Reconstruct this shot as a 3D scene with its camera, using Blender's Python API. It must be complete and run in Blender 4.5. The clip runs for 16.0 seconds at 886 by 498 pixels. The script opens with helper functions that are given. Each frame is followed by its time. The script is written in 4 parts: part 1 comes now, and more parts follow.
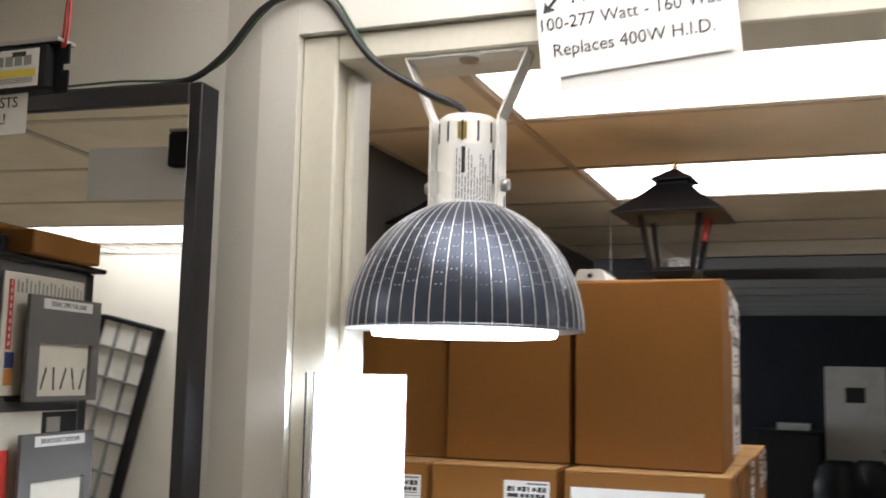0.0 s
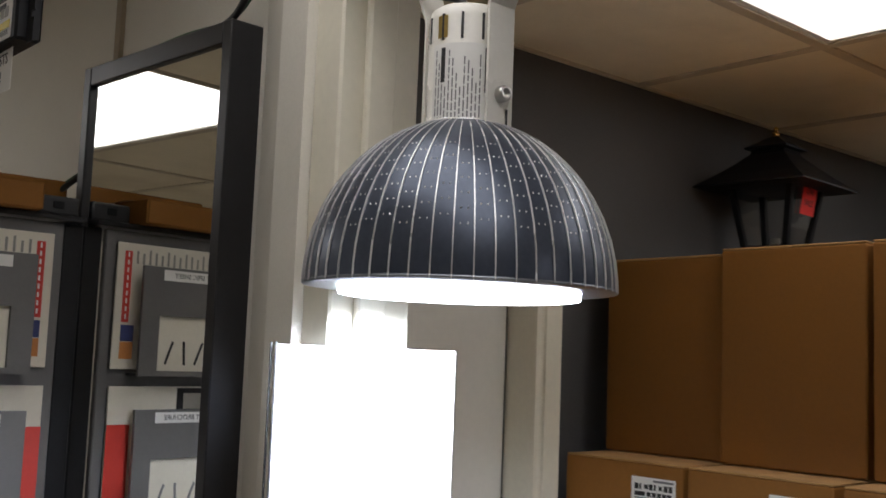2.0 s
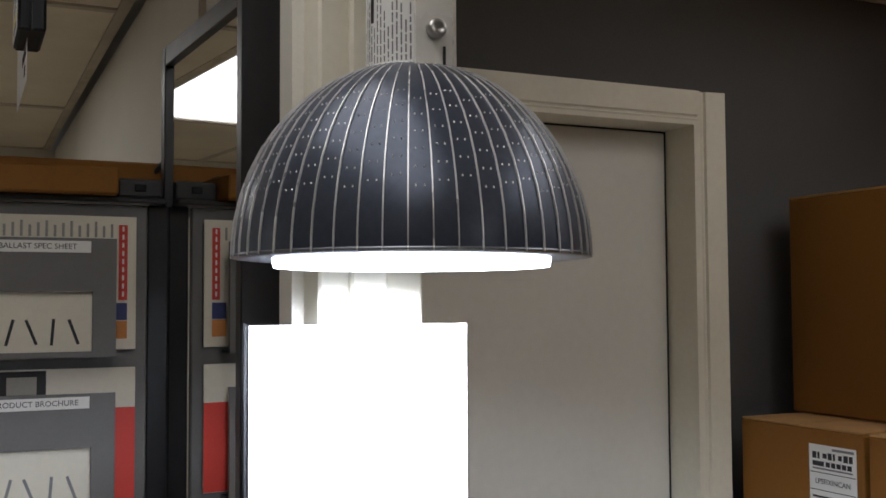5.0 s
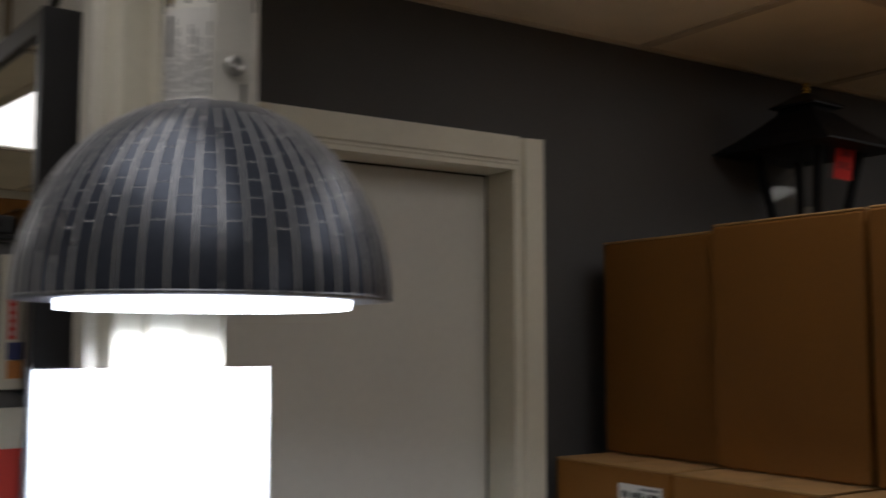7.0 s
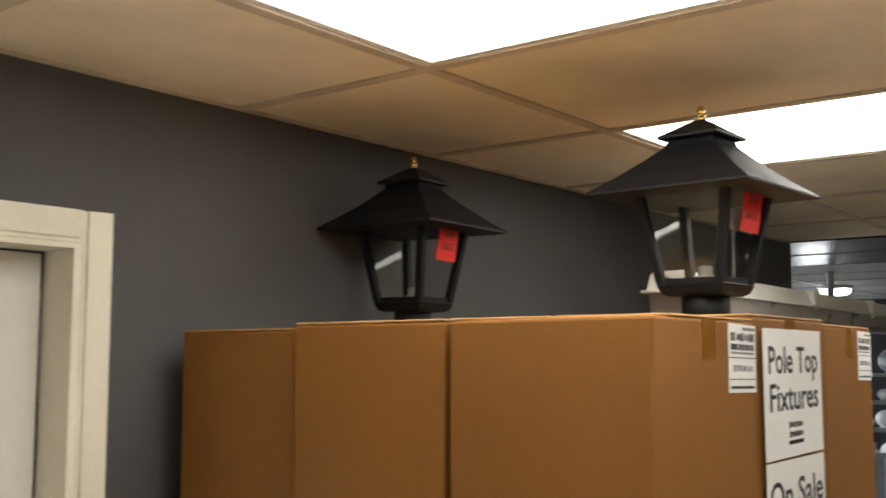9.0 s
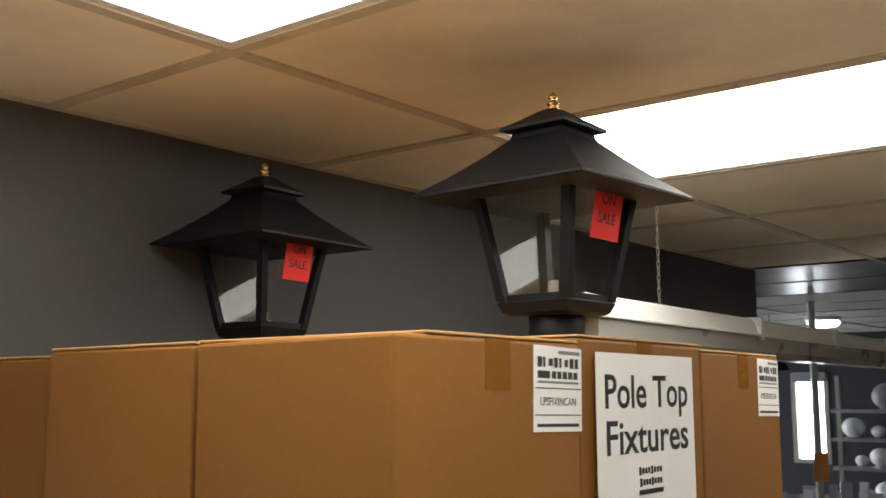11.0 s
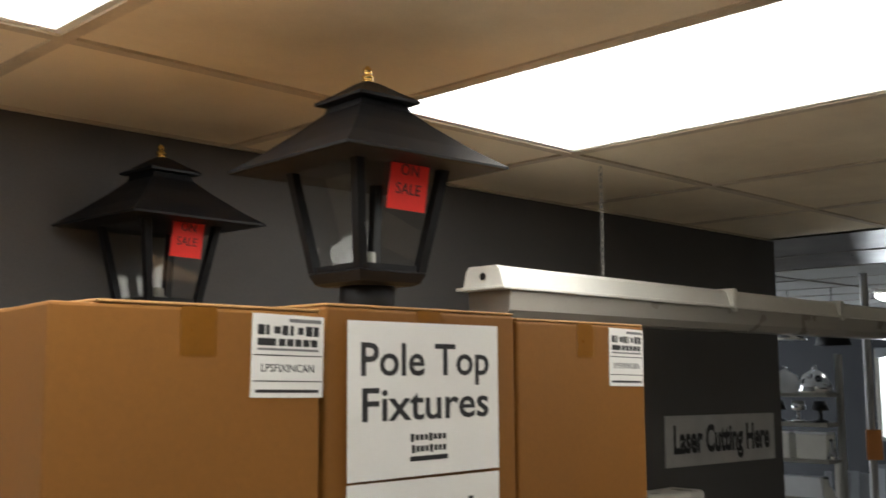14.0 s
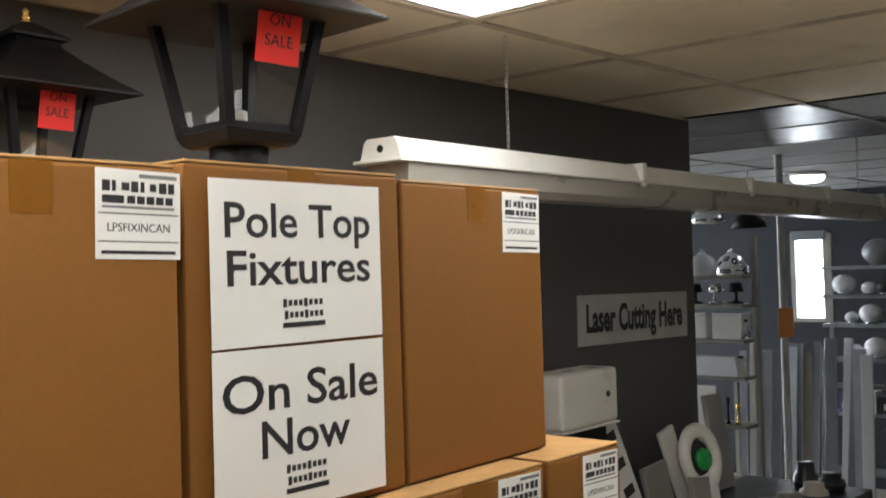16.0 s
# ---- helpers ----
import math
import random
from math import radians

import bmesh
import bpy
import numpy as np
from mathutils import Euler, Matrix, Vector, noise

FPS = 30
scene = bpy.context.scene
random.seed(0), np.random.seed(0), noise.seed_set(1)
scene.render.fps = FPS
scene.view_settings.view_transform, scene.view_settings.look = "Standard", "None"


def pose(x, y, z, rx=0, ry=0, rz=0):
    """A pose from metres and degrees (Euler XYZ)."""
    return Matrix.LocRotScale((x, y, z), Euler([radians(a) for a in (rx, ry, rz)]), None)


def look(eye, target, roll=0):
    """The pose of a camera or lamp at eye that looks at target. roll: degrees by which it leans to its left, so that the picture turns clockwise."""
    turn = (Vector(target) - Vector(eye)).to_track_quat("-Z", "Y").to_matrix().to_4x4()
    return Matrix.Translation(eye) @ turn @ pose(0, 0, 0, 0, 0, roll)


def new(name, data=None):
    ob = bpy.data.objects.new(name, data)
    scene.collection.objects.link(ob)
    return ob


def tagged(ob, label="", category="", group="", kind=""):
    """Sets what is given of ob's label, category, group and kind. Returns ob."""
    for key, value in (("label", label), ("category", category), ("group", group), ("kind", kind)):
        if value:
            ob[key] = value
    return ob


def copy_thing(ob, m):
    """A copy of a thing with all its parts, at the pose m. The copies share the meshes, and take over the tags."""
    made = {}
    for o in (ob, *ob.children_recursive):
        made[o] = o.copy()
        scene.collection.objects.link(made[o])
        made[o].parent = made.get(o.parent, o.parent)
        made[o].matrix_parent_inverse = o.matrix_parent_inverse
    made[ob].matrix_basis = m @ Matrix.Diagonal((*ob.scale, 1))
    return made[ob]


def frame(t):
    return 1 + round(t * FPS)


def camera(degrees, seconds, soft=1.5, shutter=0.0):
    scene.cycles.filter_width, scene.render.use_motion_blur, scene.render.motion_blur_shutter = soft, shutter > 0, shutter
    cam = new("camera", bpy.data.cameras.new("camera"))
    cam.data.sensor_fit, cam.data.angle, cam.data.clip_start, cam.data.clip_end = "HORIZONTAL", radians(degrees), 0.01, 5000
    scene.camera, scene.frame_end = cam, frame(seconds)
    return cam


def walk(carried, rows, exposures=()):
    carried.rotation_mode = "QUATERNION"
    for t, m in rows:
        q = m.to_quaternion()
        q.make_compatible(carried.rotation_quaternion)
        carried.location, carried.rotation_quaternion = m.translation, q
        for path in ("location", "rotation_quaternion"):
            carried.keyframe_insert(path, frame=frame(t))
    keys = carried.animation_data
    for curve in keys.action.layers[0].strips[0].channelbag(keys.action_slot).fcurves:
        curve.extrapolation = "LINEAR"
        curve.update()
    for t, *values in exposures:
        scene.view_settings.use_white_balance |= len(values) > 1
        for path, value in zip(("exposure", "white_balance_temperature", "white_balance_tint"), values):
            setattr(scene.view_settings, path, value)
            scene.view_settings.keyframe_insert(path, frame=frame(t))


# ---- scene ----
cam = camera(46.0, 16.0, soft=1.6, shutter=0.5)
PATH = [
    (0, (-2.174, -1.134, 1.73), (-0.315, -0.441, 1.975), 1.2),
    (0.5, (-2.032, -1.192, 1.725), (-0.263, -0.285, 1.936), 0.5),
    (1, (-1.859, -1.319, 1.736), (-0.25, -0.142, 1.895), 1.1),
    (1.5, (-1.709, -1.42, 1.731), (-0.265, -0.046, 1.895), 1.9),
    (2, (-1.6, -1.441, 1.724), (-0.283, 0.05, 1.932), 2.2),
    (2.5, (-1.495, -1.46, 1.747), (-0.316, 0.14, 1.968), 1.4),
    (3, (-1.342, -1.461, 1.751), (-0.379, 0.279, 1.97), 1.1),
    (3.5, (-1.223, -1.458, 1.743), (-0.467, 0.385, 1.922), 0.8),
    (4, (-1.247, -1.482, 1.754), (-0.44, 0.346, 1.854), 0.2),
    (6.5, (-1.275, -1.52, 1.749), (-0.382, 0.263, 1.896), -0.6),
    (7, (-1.234, -1.517, 1.758), (-0.13, 0.141, 1.932), 0.0),
    (7.5, (-1.142, -1.537, 1.817), (0.159, -0.027, 1.981), 0.7),
    (8, (-1.151, -1.44, 1.835), (0.381, -0.17, 2.032), 1.2),
    (8.5, (-1.072, -1.457, 1.87), (0.472, -0.202, 2.071), 0.5),
    (9, (-1.009, -1.461, 1.904), (0.567, -0.247, 2.107), -0.0),
    (9.5, (-0.923, -1.456, 1.894), (0.721, -0.345, 2.136), -1.5),
    (11.8, (-0.45, -1.687, 1.902), (0.916, -0.252, 2.179), 0.8),
    (12, (-0.416, -1.74, 1.905), (0.881, -0.241, 2.172), 0.8),
    (12.5, (-0.392, -1.795, 1.905), (0.845, -0.243, 2.151), 1.1),
    (13, (-0.355, -1.79, 1.903), (0.908, -0.258, 2.138), 1.2),
    (13.5, (-0.362, -1.864, 1.896), (0.945, -0.368, 2.127), 0.7),
    (14, (-0.34, -1.868, 1.88), (1.064, -0.464, 2.116), -0.4),
    (14.5, (-0.325, -1.857, 1.886), (1.151, -0.521, 2.082), -0.5),
    (15, (-0.3, -1.871, 1.875), (1.209, -0.567, 2.027), -0.7),
    (15.5, (-0.273, -1.879, 1.854), (1.259, -0.596, 1.949), -1.6),
    (16, (-0.234, -1.858, 1.835), (1.269, -0.538, 1.873), -1.7),
]
walk(cam, [(t, look(e, g, r)) for t, e, g, r in PATH], exposures=((0, -0.17, 6200, 15), (0.5, -0.25, 6200, 15), (1.5, -1.0, 6200, 15), (2.5, -1.15, 6200, 15), (4, -1.32, 6200, 15), (6.5, -1.8, 6250, 15), (7, -2.0, 6300, 15), (7.5, -1.75, 6350, 14), (8, -0.8, 6550, 15), (8.5, 0.05, 6550, 13), (9.5, 0.2, 6500, 10), (12, 0.2, 6450, 10), (13, 0.15, 6400, 10), (14, 0.0, 6350, 10), (15, -0.05, 6300, 10), (15.5, -0.05, 6300, 10), (16, 0.42, 6250, 10)))

# ---- world and large lights ----
world = bpy.data.worlds.new("world")
scene.world = world
world.use_nodes = True
wn = world.node_tree
sky = wn.nodes.new("ShaderNodeTexSky")
sky.sky_type = "NISHITA"
sky.sun_disc = False
sky.sun_elevation, sky.sun_rotation = radians(40), radians(60)
wn.nodes["Background"].inputs["Strength"].default_value = 0.12
wn.links.new(sky.outputs[0], wn.nodes["Background"].inputs["Color"])

PANEL_LIGHT = 6.0       # ceiling troffers
LAMP_LIGHT = 430.0       # the high-bay lamp
WINDOW_LIGHT = 9.5

# ---- materials ----
def mat(name, color, rough=0.6, metal=0.0, vary=0.12, scale=8.0, fine=180.0, bump=0.02, stain=0.0, spec=0.5, piece=0.0):
    """A procedural surface: two scales of mottling in the colour, fine relief, and wear."""
    m = bpy.data.materials.new(name)
    m.use_nodes = True
    nt = m.node_tree
    b = nt.nodes["Principled BSDF"]
    b.inputs["Roughness"].default_value = rough
    b.inputs["Metallic"].default_value = metal
    b.inputs["Specular IOR Level"].default_value = spec
    tc = nt.nodes.new("ShaderNodeTexCoord")
    n1 = nt.nodes.new("ShaderNodeTexNoise")
    n1.inputs["Scale"].default_value, n1.inputs["Detail"].default_value = scale, 6
    n2 = nt.nodes.new("ShaderNodeTexNoise")
    n2.inputs["Scale"].default_value, n2.inputs["Detail"].default_value = fine, 3
    for n in (n1, n2):
        nt.links.new(tc.outputs["Object"], n.inputs["Vector"])
    r1 = nt.nodes.new("ShaderNodeMapRange")
    r1.inputs["From Min"].default_value, r1.inputs["From Max"].default_value = 0.3, 0.7
    r1.inputs["To Min"].default_value, r1.inputs["To Max"].default_value = 1 - vary, 1 + vary
    nt.links.new(n1.outputs["Fac"], r1.inputs["Value"])
    r2 = nt.nodes.new("ShaderNodeMapRange")
    r2.inputs["From Min"].default_value, r2.inputs["From Max"].default_value = 0.3, 0.7
    r2.inputs["To Min"].default_value, r2.inputs["To Max"].default_value = 1 - vary * 0.5, 1 + vary * 0.5
    nt.links.new(n2.outputs["Fac"], r2.inputs["Value"])
    mul = nt.nodes.new("ShaderNodeMath")
    mul.operation = "MULTIPLY"
    nt.links.new(r1.outputs[0], mul.inputs[0])
    nt.links.new(r2.outputs[0], mul.inputs[1])
    last = mul
    if piece:
        oi = nt.nodes.new("ShaderNodeObjectInfo")
        rp = nt.nodes.new("ShaderNodeMapRange")
        rp.inputs["To Min"].default_value, rp.inputs["To Max"].default_value = 1 - piece, 1 + piece
        nt.links.new(oi.outputs["Random"], rp.inputs["Value"])
        m2 = nt.nodes.new("ShaderNodeMath")
        m2.operation = "MULTIPLY"
        nt.links.new(mul.outputs[0], m2.inputs[0])
        nt.links.new(rp.outputs[0], m2.inputs[1])
        last = m2
    col = nt.nodes.new("ShaderNodeVectorMath")
    col.operation = "SCALE"
    col.inputs[0].default_value = color
    nt.links.new(last.outputs[0], col.inputs["Scale"])
    out = col.outputs[0]
    if stain:
        n3 = nt.nodes.new("ShaderNodeTexNoise")
        n3.inputs["Scale"].default_value, n3.inputs["Detail"].default_value = scale * 0.35, 8
        n3.inputs["Roughness"].default_value = 0.65
        nt.links.new(tc.outputs["Object"], n3.inputs["Vector"])
        r3 = nt.nodes.new("ShaderNodeMapRange")
        r3.inputs["From Min"].default_value, r3.inputs["From Max"].default_value = 0.52, 0.72
        r3.inputs["To Max"].default_value = stain
        nt.links.new(n3.outputs["Fac"], r3.inputs["Value"])
        mx = nt.nodes.new("ShaderNodeMix")
        mx.data_type = "RGBA"
        nt.links.new(r3.outputs[0], mx.inputs["Factor"])
        nt.links.new(out, mx.inputs["A"])
        mx.inputs["B"].default_value = (color[0] * 0.55, color[1] * 0.48, color[2] * 0.38, 1)
        out = mx.outputs["Result"]
    nt.links.new(out, b.inputs["Base Color"])
    rr = nt.nodes.new("ShaderNodeMapRange")
    rr.inputs["To Min"].default_value, rr.inputs["To Max"].default_value = max(0.02, rough - 0.12), min(1, rough + 0.12)
    nt.links.new(n1.outputs["Fac"], rr.inputs["Value"])
    nt.links.new(rr.outputs[0], b.inputs["Roughness"])
    if bump:
        bp = nt.nodes.new("ShaderNodeBump")
        bp.inputs["Strength"].default_value = min(1, bump * 10)
        bp.inputs["Distance"].default_value = bump * 0.02
        nt.links.new(n2.outputs["Fac"], bp.inputs["Height"])
        nt.links.new(bp.outputs[0], b.inputs["Normal"])
    return m


def glow(name, color, strength):
    m = bpy.data.materials.new(name)
    m.use_nodes = True
    b = m.node_tree.nodes["Principled BSDF"]
    b.inputs["Base Color"].default_value = (0.8, 0.8, 0.8, 1)
    b.inputs["Emission Color"].default_value = (*color, 1)
    b.inputs["Emission Strength"].default_value = strength
    return m


def glass(name, tint=(1, 1, 1), rough=0.02):
    m = bpy.data.materials.new(name)
    m.use_nodes = True
    nt = m.node_tree
    nt.nodes.remove(nt.nodes["Principled BSDF"])
    tr, gl = nt.nodes.new("ShaderNodeBsdfTransparent"), nt.nodes.new("ShaderNodeBsdfGlossy")
    tr.inputs["Color"].default_value = (*tint, 1)
    gl.inputs["Roughness"].default_value = rough
    lw = nt.nodes.new("ShaderNodeLayerWeight")
    lw.inputs["Blend"].default_value = 0.35
    pw = nt.nodes.new("ShaderNodeMath")
    pw.operation = "POWER"
    pw.inputs[1].default_value = 3.0
    nt.links.new(lw.outputs["Facing"], pw.inputs[0])
    fr = nt.nodes.new("ShaderNodeMapRange")
    fr.inputs["To Min"].default_value, fr.inputs["To Max"].default_value = 0.05, 0.7
    nt.links.new(pw.outputs[0], fr.inputs["Value"])
    mx = nt.nodes.new("ShaderNodeMixShader")
    nt.links.new(fr.outputs[0], mx.inputs[0])
    nt.links.new(tr.outputs[0], mx.inputs[1])
    nt.links.new(gl.outputs[0], mx.inputs[2])
    nt.links.new(mx.outputs[0], nt.nodes["Material Output"].inputs["Surface"])
    return m


GREY_WALL = mat("grey_wall_paint", (0.088, 0.086, 0.084), 0.75, vary=0.11, scale=3, fine=260, bump=0.03)
DARK_WALL = mat("charcoal_wall_paint", (0.035, 0.034, 0.033), 0.8, vary=0.08, scale=3, fine=260, bump=0.03)
WHITE_WALL = mat("offwhite_wall_paint", (0.70, 0.67, 0.595), 0.7, vary=0.05, scale=3, fine=260, bump=0.03)
TRIM = mat("cream_trim_paint", (0.72, 0.68, 0.56), 0.4, vary=0.05, scale=6, fine=90, bump=0.01, stain=0.08)
DOOR_PAINT = mat("white_door_paint", (0.66, 0.64, 0.58), 0.45, vary=0.04, scale=4, fine=60, bump=0.01, stain=0.05)
TILE = mat("ceiling_tile", (0.86, 0.76, 0.58), 0.9, vary=0.06, scale=4, fine=320, bump=0.06, stain=0.35)
GRIDBAR = mat("aged_ceiling_grid", (0.60, 0.51, 0.38), 0.6, vary=0.15, scale=9, bump=0.0, stain=0.5)
FLOOR = mat("vinyl_floor_tile", (0.48, 0.43, 0.36), 0.35, vary=0.15, scale=4, fine=90, bump=0.01, stain=0.2)
CARD = mat("corrugated_cardboard", (0.226, 0.0885, 0.0085), 0.75, vary=0.07, scale=5, fine=140, bump=0.03, stain=0.10, piece=0.07)
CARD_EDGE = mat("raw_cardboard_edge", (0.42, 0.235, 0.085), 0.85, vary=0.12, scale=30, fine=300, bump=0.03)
TAPE = mat("brown_packing_tape", (0.212, 0.084, 0.009), 0.3, vary=0.08, scale=20, bump=0.01)
PAPER = mat("white_paper", (0.80, 0.79, 0.76), 0.7, vary=0.02, scale=6, fine=200, bump=0.01)
CREAM = mat("cream_leaflet_paper", (0.72, 0.67, 0.56), 0.6, vary=0.04, scale=9, fine=150, bump=0.01)
INK = mat("black_ink", (0.02, 0.02, 0.022), 0.6, vary=0.1, bump=0.0)
GREYINK = mat("grey_ink", (0.20, 0.20, 0.20), 0.6, vary=0.1, bump=0.0)
BLACK_METAL = mat("black_powder_coat", (0.0055, 0.006, 0.0075), 0.55, vary=0.2, scale=10, fine=400, bump=0.03, spec=0.25)
BLACK_PLASTIC = mat("black_plastic", (0.016, 0.016, 0.017), 0.4, vary=0.15, bump=0.01)
BLACK_FRAME = mat("black_frame_wood", (0.014, 0.014, 0.016), 0.35, vary=0.2, scale=12, fine=150, bump=0.015)
BRASS = mat("polished_brass", (0.80, 0.52, 0.16), 0.18, 1.0, vary=0.1, bump=0.0)
STEEL = mat("zinc_steel", (0.55, 0.54, 0.52), 0.3, 1.0, vary=0.12, bump=0.01)
FIN = mat("cast_aluminium_fin", (0.30, 0.32, 0.36), 0.33, 1.0, vary=0.1, scale=20, fine=200, bump=0.01)
FIN_EDGE = mat("bright_fin_edge", (0.80, 0.80, 0.80), 0.3, 0.5, vary=0.1, bump=0.0)
DOME_IN = mat("dark_anodised_dome", (0.07, 0.085, 0.12), 0.33, 0.5, vary=0.15, bump=0.01)
WHITE_METAL = mat("white_enamel", (0.76, 0.74, 0.68), 0.3, vary=0.04, bump=0.0, stain=0.04)
WHITE_PLASTIC = mat("white_moulded_plastic", (0.74, 0.73, 0.68), 0.35, vary=0.05, scale=5, bump=0.01, stain=0.08)
GREY_PLASTIC = mat("grey_diffuser", (0.34, 0.32, 0.28), 0.3, vary=0.06, bump=0.01)
RED = mat("red_tag_card", (0.80, 0.03, 0.022), 0.6, vary=0.05, bump=0.0)
REDP = mat("red_print", (0.62, 0.05, 0.035), 0.5, vary=0.05, bump=0.0)
NAVY = mat("blue_print", (0.04, 0.05, 0.16), 0.5, vary=0.1, bump=0.0)
BLUE = mat("sky_blue_plastic", (0.06, 0.24, 0.42), 0.4, vary=0.08, bump=0.01)
POCKET = mat("grey_rack_plastic", (0.155, 0.15, 0.145), 0.45, vary=0.06, bump=0.02)
YELLOW = mat("yellow_print", (0.78, 0.62, 0.05), 0.5, vary=0.05, bump=0.0)
GREEN = mat("green_wire", (0.03, 0.10, 0.04), 0.45, vary=0.1, bump=0.0)
REDWIRE = mat("red_wire", (0.5, 0.03, 0.03), 0.45, vary=0.1, bump=0.0)
GREENLIT = mat("green_plastic", (0.02, 0.35, 0.08), 0.3, vary=0.1, bump=0.0)
ORANGE = mat("orange_card", (0.62, 0.24, 0.06), 0.6, vary=0.08, bump=0.0)
ALU = mat("mill_aluminium", (0.42, 0.44, 0.47), 0.35, 1.0, vary=0.12, bump=0.01)
GREYSHEET = mat("grey_plastic_sheet", (0.20, 0.21, 0.23), 0.35, vary=0.12, bump=0.01)
PALE_TILE = mat("pale_grey_ceiling", (0.36, 0.37, 0.37), 0.85, vary=0.05, scale=3, fine=300, bump=0.04)
SHINY_TILE = mat("smoked_ceiling_panel", (0.06, 0.05, 0.042), 0.32, vary=0.15, scale=5, bump=0.01)
CHROME = mat("chrome", (0.75, 0.76, 0.78), 0.08, 1.0, vary=0.05, bump=0.0)
MILK = mat("opal_glass", (0.75, 0.77, 0.80), 0.15, vary=0.04, bump=0.0)
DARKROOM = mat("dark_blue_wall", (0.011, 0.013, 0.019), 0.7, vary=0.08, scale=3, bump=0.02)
DRAB = mat("dusty_metal", (0.30, 0.29, 0.26), 0.5, 0.2, vary=0.12, bump=0.01)
GLASS = glass("clear_glass", (0.93, 0.94, 0.93))
ACRYLIC = glass("clear_acrylic", (0.97, 0.97, 0.98), 0.05)
PANEL = glow("troffer_glow", (1.0, 0.97, 0.90), PANEL_LIGHT)
LED = glow("led_glow", (0.84, 0.92, 1.0), LAMP_LIGHT)
LENS_GLOW = glow("lens_edge_glow", (0.84, 0.92, 1.0), 25.0)
DAY = glow("daylight_glow", (0.90, 0.96, 1.0), WINDOW_LIGHT)
MIRROR = bpy.data.materials.new("silver_mirror")
MIRROR.use_nodes = True
_b = MIRROR.node_tree.nodes["Principled BSDF"]
_b.inputs["Base Color"].default_value = (0.86, 0.87, 0.86, 1)
_b.inputs["Metallic"].default_value, _b.inputs["Roughness"].default_value = 1.0, 0.01


# ---- builders ----
def part(name, bm, material, parent=None, label="", smooth=False):
    """Links a bmesh as one mesh object under a thing or a part."""
    me = bpy.data.meshes.new(name)
    bm.normal_update()
    bm.to_mesh(me)
    bm.free()
    me.materials.append(material)
    if smooth:
        for p in me.polygons:
            p.use_smooth = True
    ob = new(name, me)
    ob.parent = parent
    if label:
        ob["label"] = label
    return ob


def thing(name, m, label, category, group="", kind=""):
    ob = new(name)
    ob.matrix_basis = m
    return tagged(ob, label, category, group, kind)


def bx(x0, x1, y0, y1, z0, z1, bevel=0.0, seg=1, bm=None):
    """A box between two corners, its edges rounded."""
    own = bmesh.new()
    bmesh.ops.create_cube(own, size=1)
    for v in own.verts:
        v.co = Vector(((x0 + x1) / 2 + v.co.x * (x1 - x0), (y0 + y1) / 2 + v.co.y * (y1 - y0), (z0 + z1) / 2 + v.co.z * (z1 - z0)))
    if bevel:
        bmesh.ops.bevel(own, geom=own.edges[:], offset=bevel, segments=seg, affect="EDGES", profile=0.5)
    return own if bm is None else merge(bm, own)


def merge(bm, other):
    me = bpy.data.meshes.new("tmp")
    other.to_mesh(me)
    other.free()
    bm.from_mesh(me)
    bpy.data.meshes.remove(me)
    return bm


def loft(rings, close=True, cap=True):
    """Skins rings of equal length."""
    bm = bmesh.new()
    vs = [[bm.verts.new(p) for p in r] for r in rings]
    n = len(rings[0])
    for a, b in zip(vs, vs[1:]):
        for i in range(n if close else n - 1):
            bm.faces.new((a[i], a[(i + 1) % n], b[(i + 1) % n], b[i]))
    if cap:
        bm.faces.new(vs[0][::-1])
        bm.faces.new(vs[-1])
    bmesh.ops.recalc_face_normals(bm, faces=bm.faces[:])
    return bm


def lathe(profile, n=32, cap=True):
    return loft([[(r * math.cos(2 * math.pi * i / n), r * math.sin(2 * math.pi * i / n), z) for i in range(n)] for r, z in profile], cap=cap)


def square(h, z, cx=0.0, cy=0.0):
    return [(cx - h, cy - h, z), (cx + h, cy - h, z), (cx + h, cy + h, z), (cx - h, cy + h, z)]


def extrude(outline, axis, a, b):
    """A flat outline of pairs, drawn out along an axis from a to b."""
    put = {"x": lambda u, v, w: (w, u, v), "y": lambda u, v, w: (u, w, v), "z": lambda u, v, w: (u, v, w)}[axis]
    return loft([[put(u, v, w) for u, v in outline] for w in (a, b)])


def tube(points, r, n=8, smooth_steps=6):
    """A round cable through points."""
    pts = [Vector(p) for p in points]
    full = []
    for i in range(len(pts) - 1):
        p0, p1, p2, p3 = pts[max(i - 1, 0)], pts[i], pts[i + 1], pts[min(i + 2, len(pts) - 1)]
        for k in range(smooth_steps):
            t = k / smooth_steps
            full.append(0.5 * ((2 * p1) + (p2 - p0) * t + (2 * p0 - 5 * p1 + 4 * p2 - p3) * t * t + (3 * p1 - p0 - 3 * p2 + p3) * t ** 3))
    full.append(pts[-1])
    rings = []
    side = Vector((0.3, 0.5, 0.8)).normalized()
    for i, p in enumerate(full):
        d = (full[min(i + 1, len(full) - 1)] - full[max(i - 1, 0)]).normalized()
        u = d.cross(side)
        u = u.normalized() if u.length > 1e-4 else d.orthogonal().normalized()
        w = d.cross(u)
        rings.append([tuple(p + r * (math.cos(2 * math.pi * k / n) * u + math.sin(2 * math.pi * k / n) * w)) for k in range(n)])
    return loft(rings)


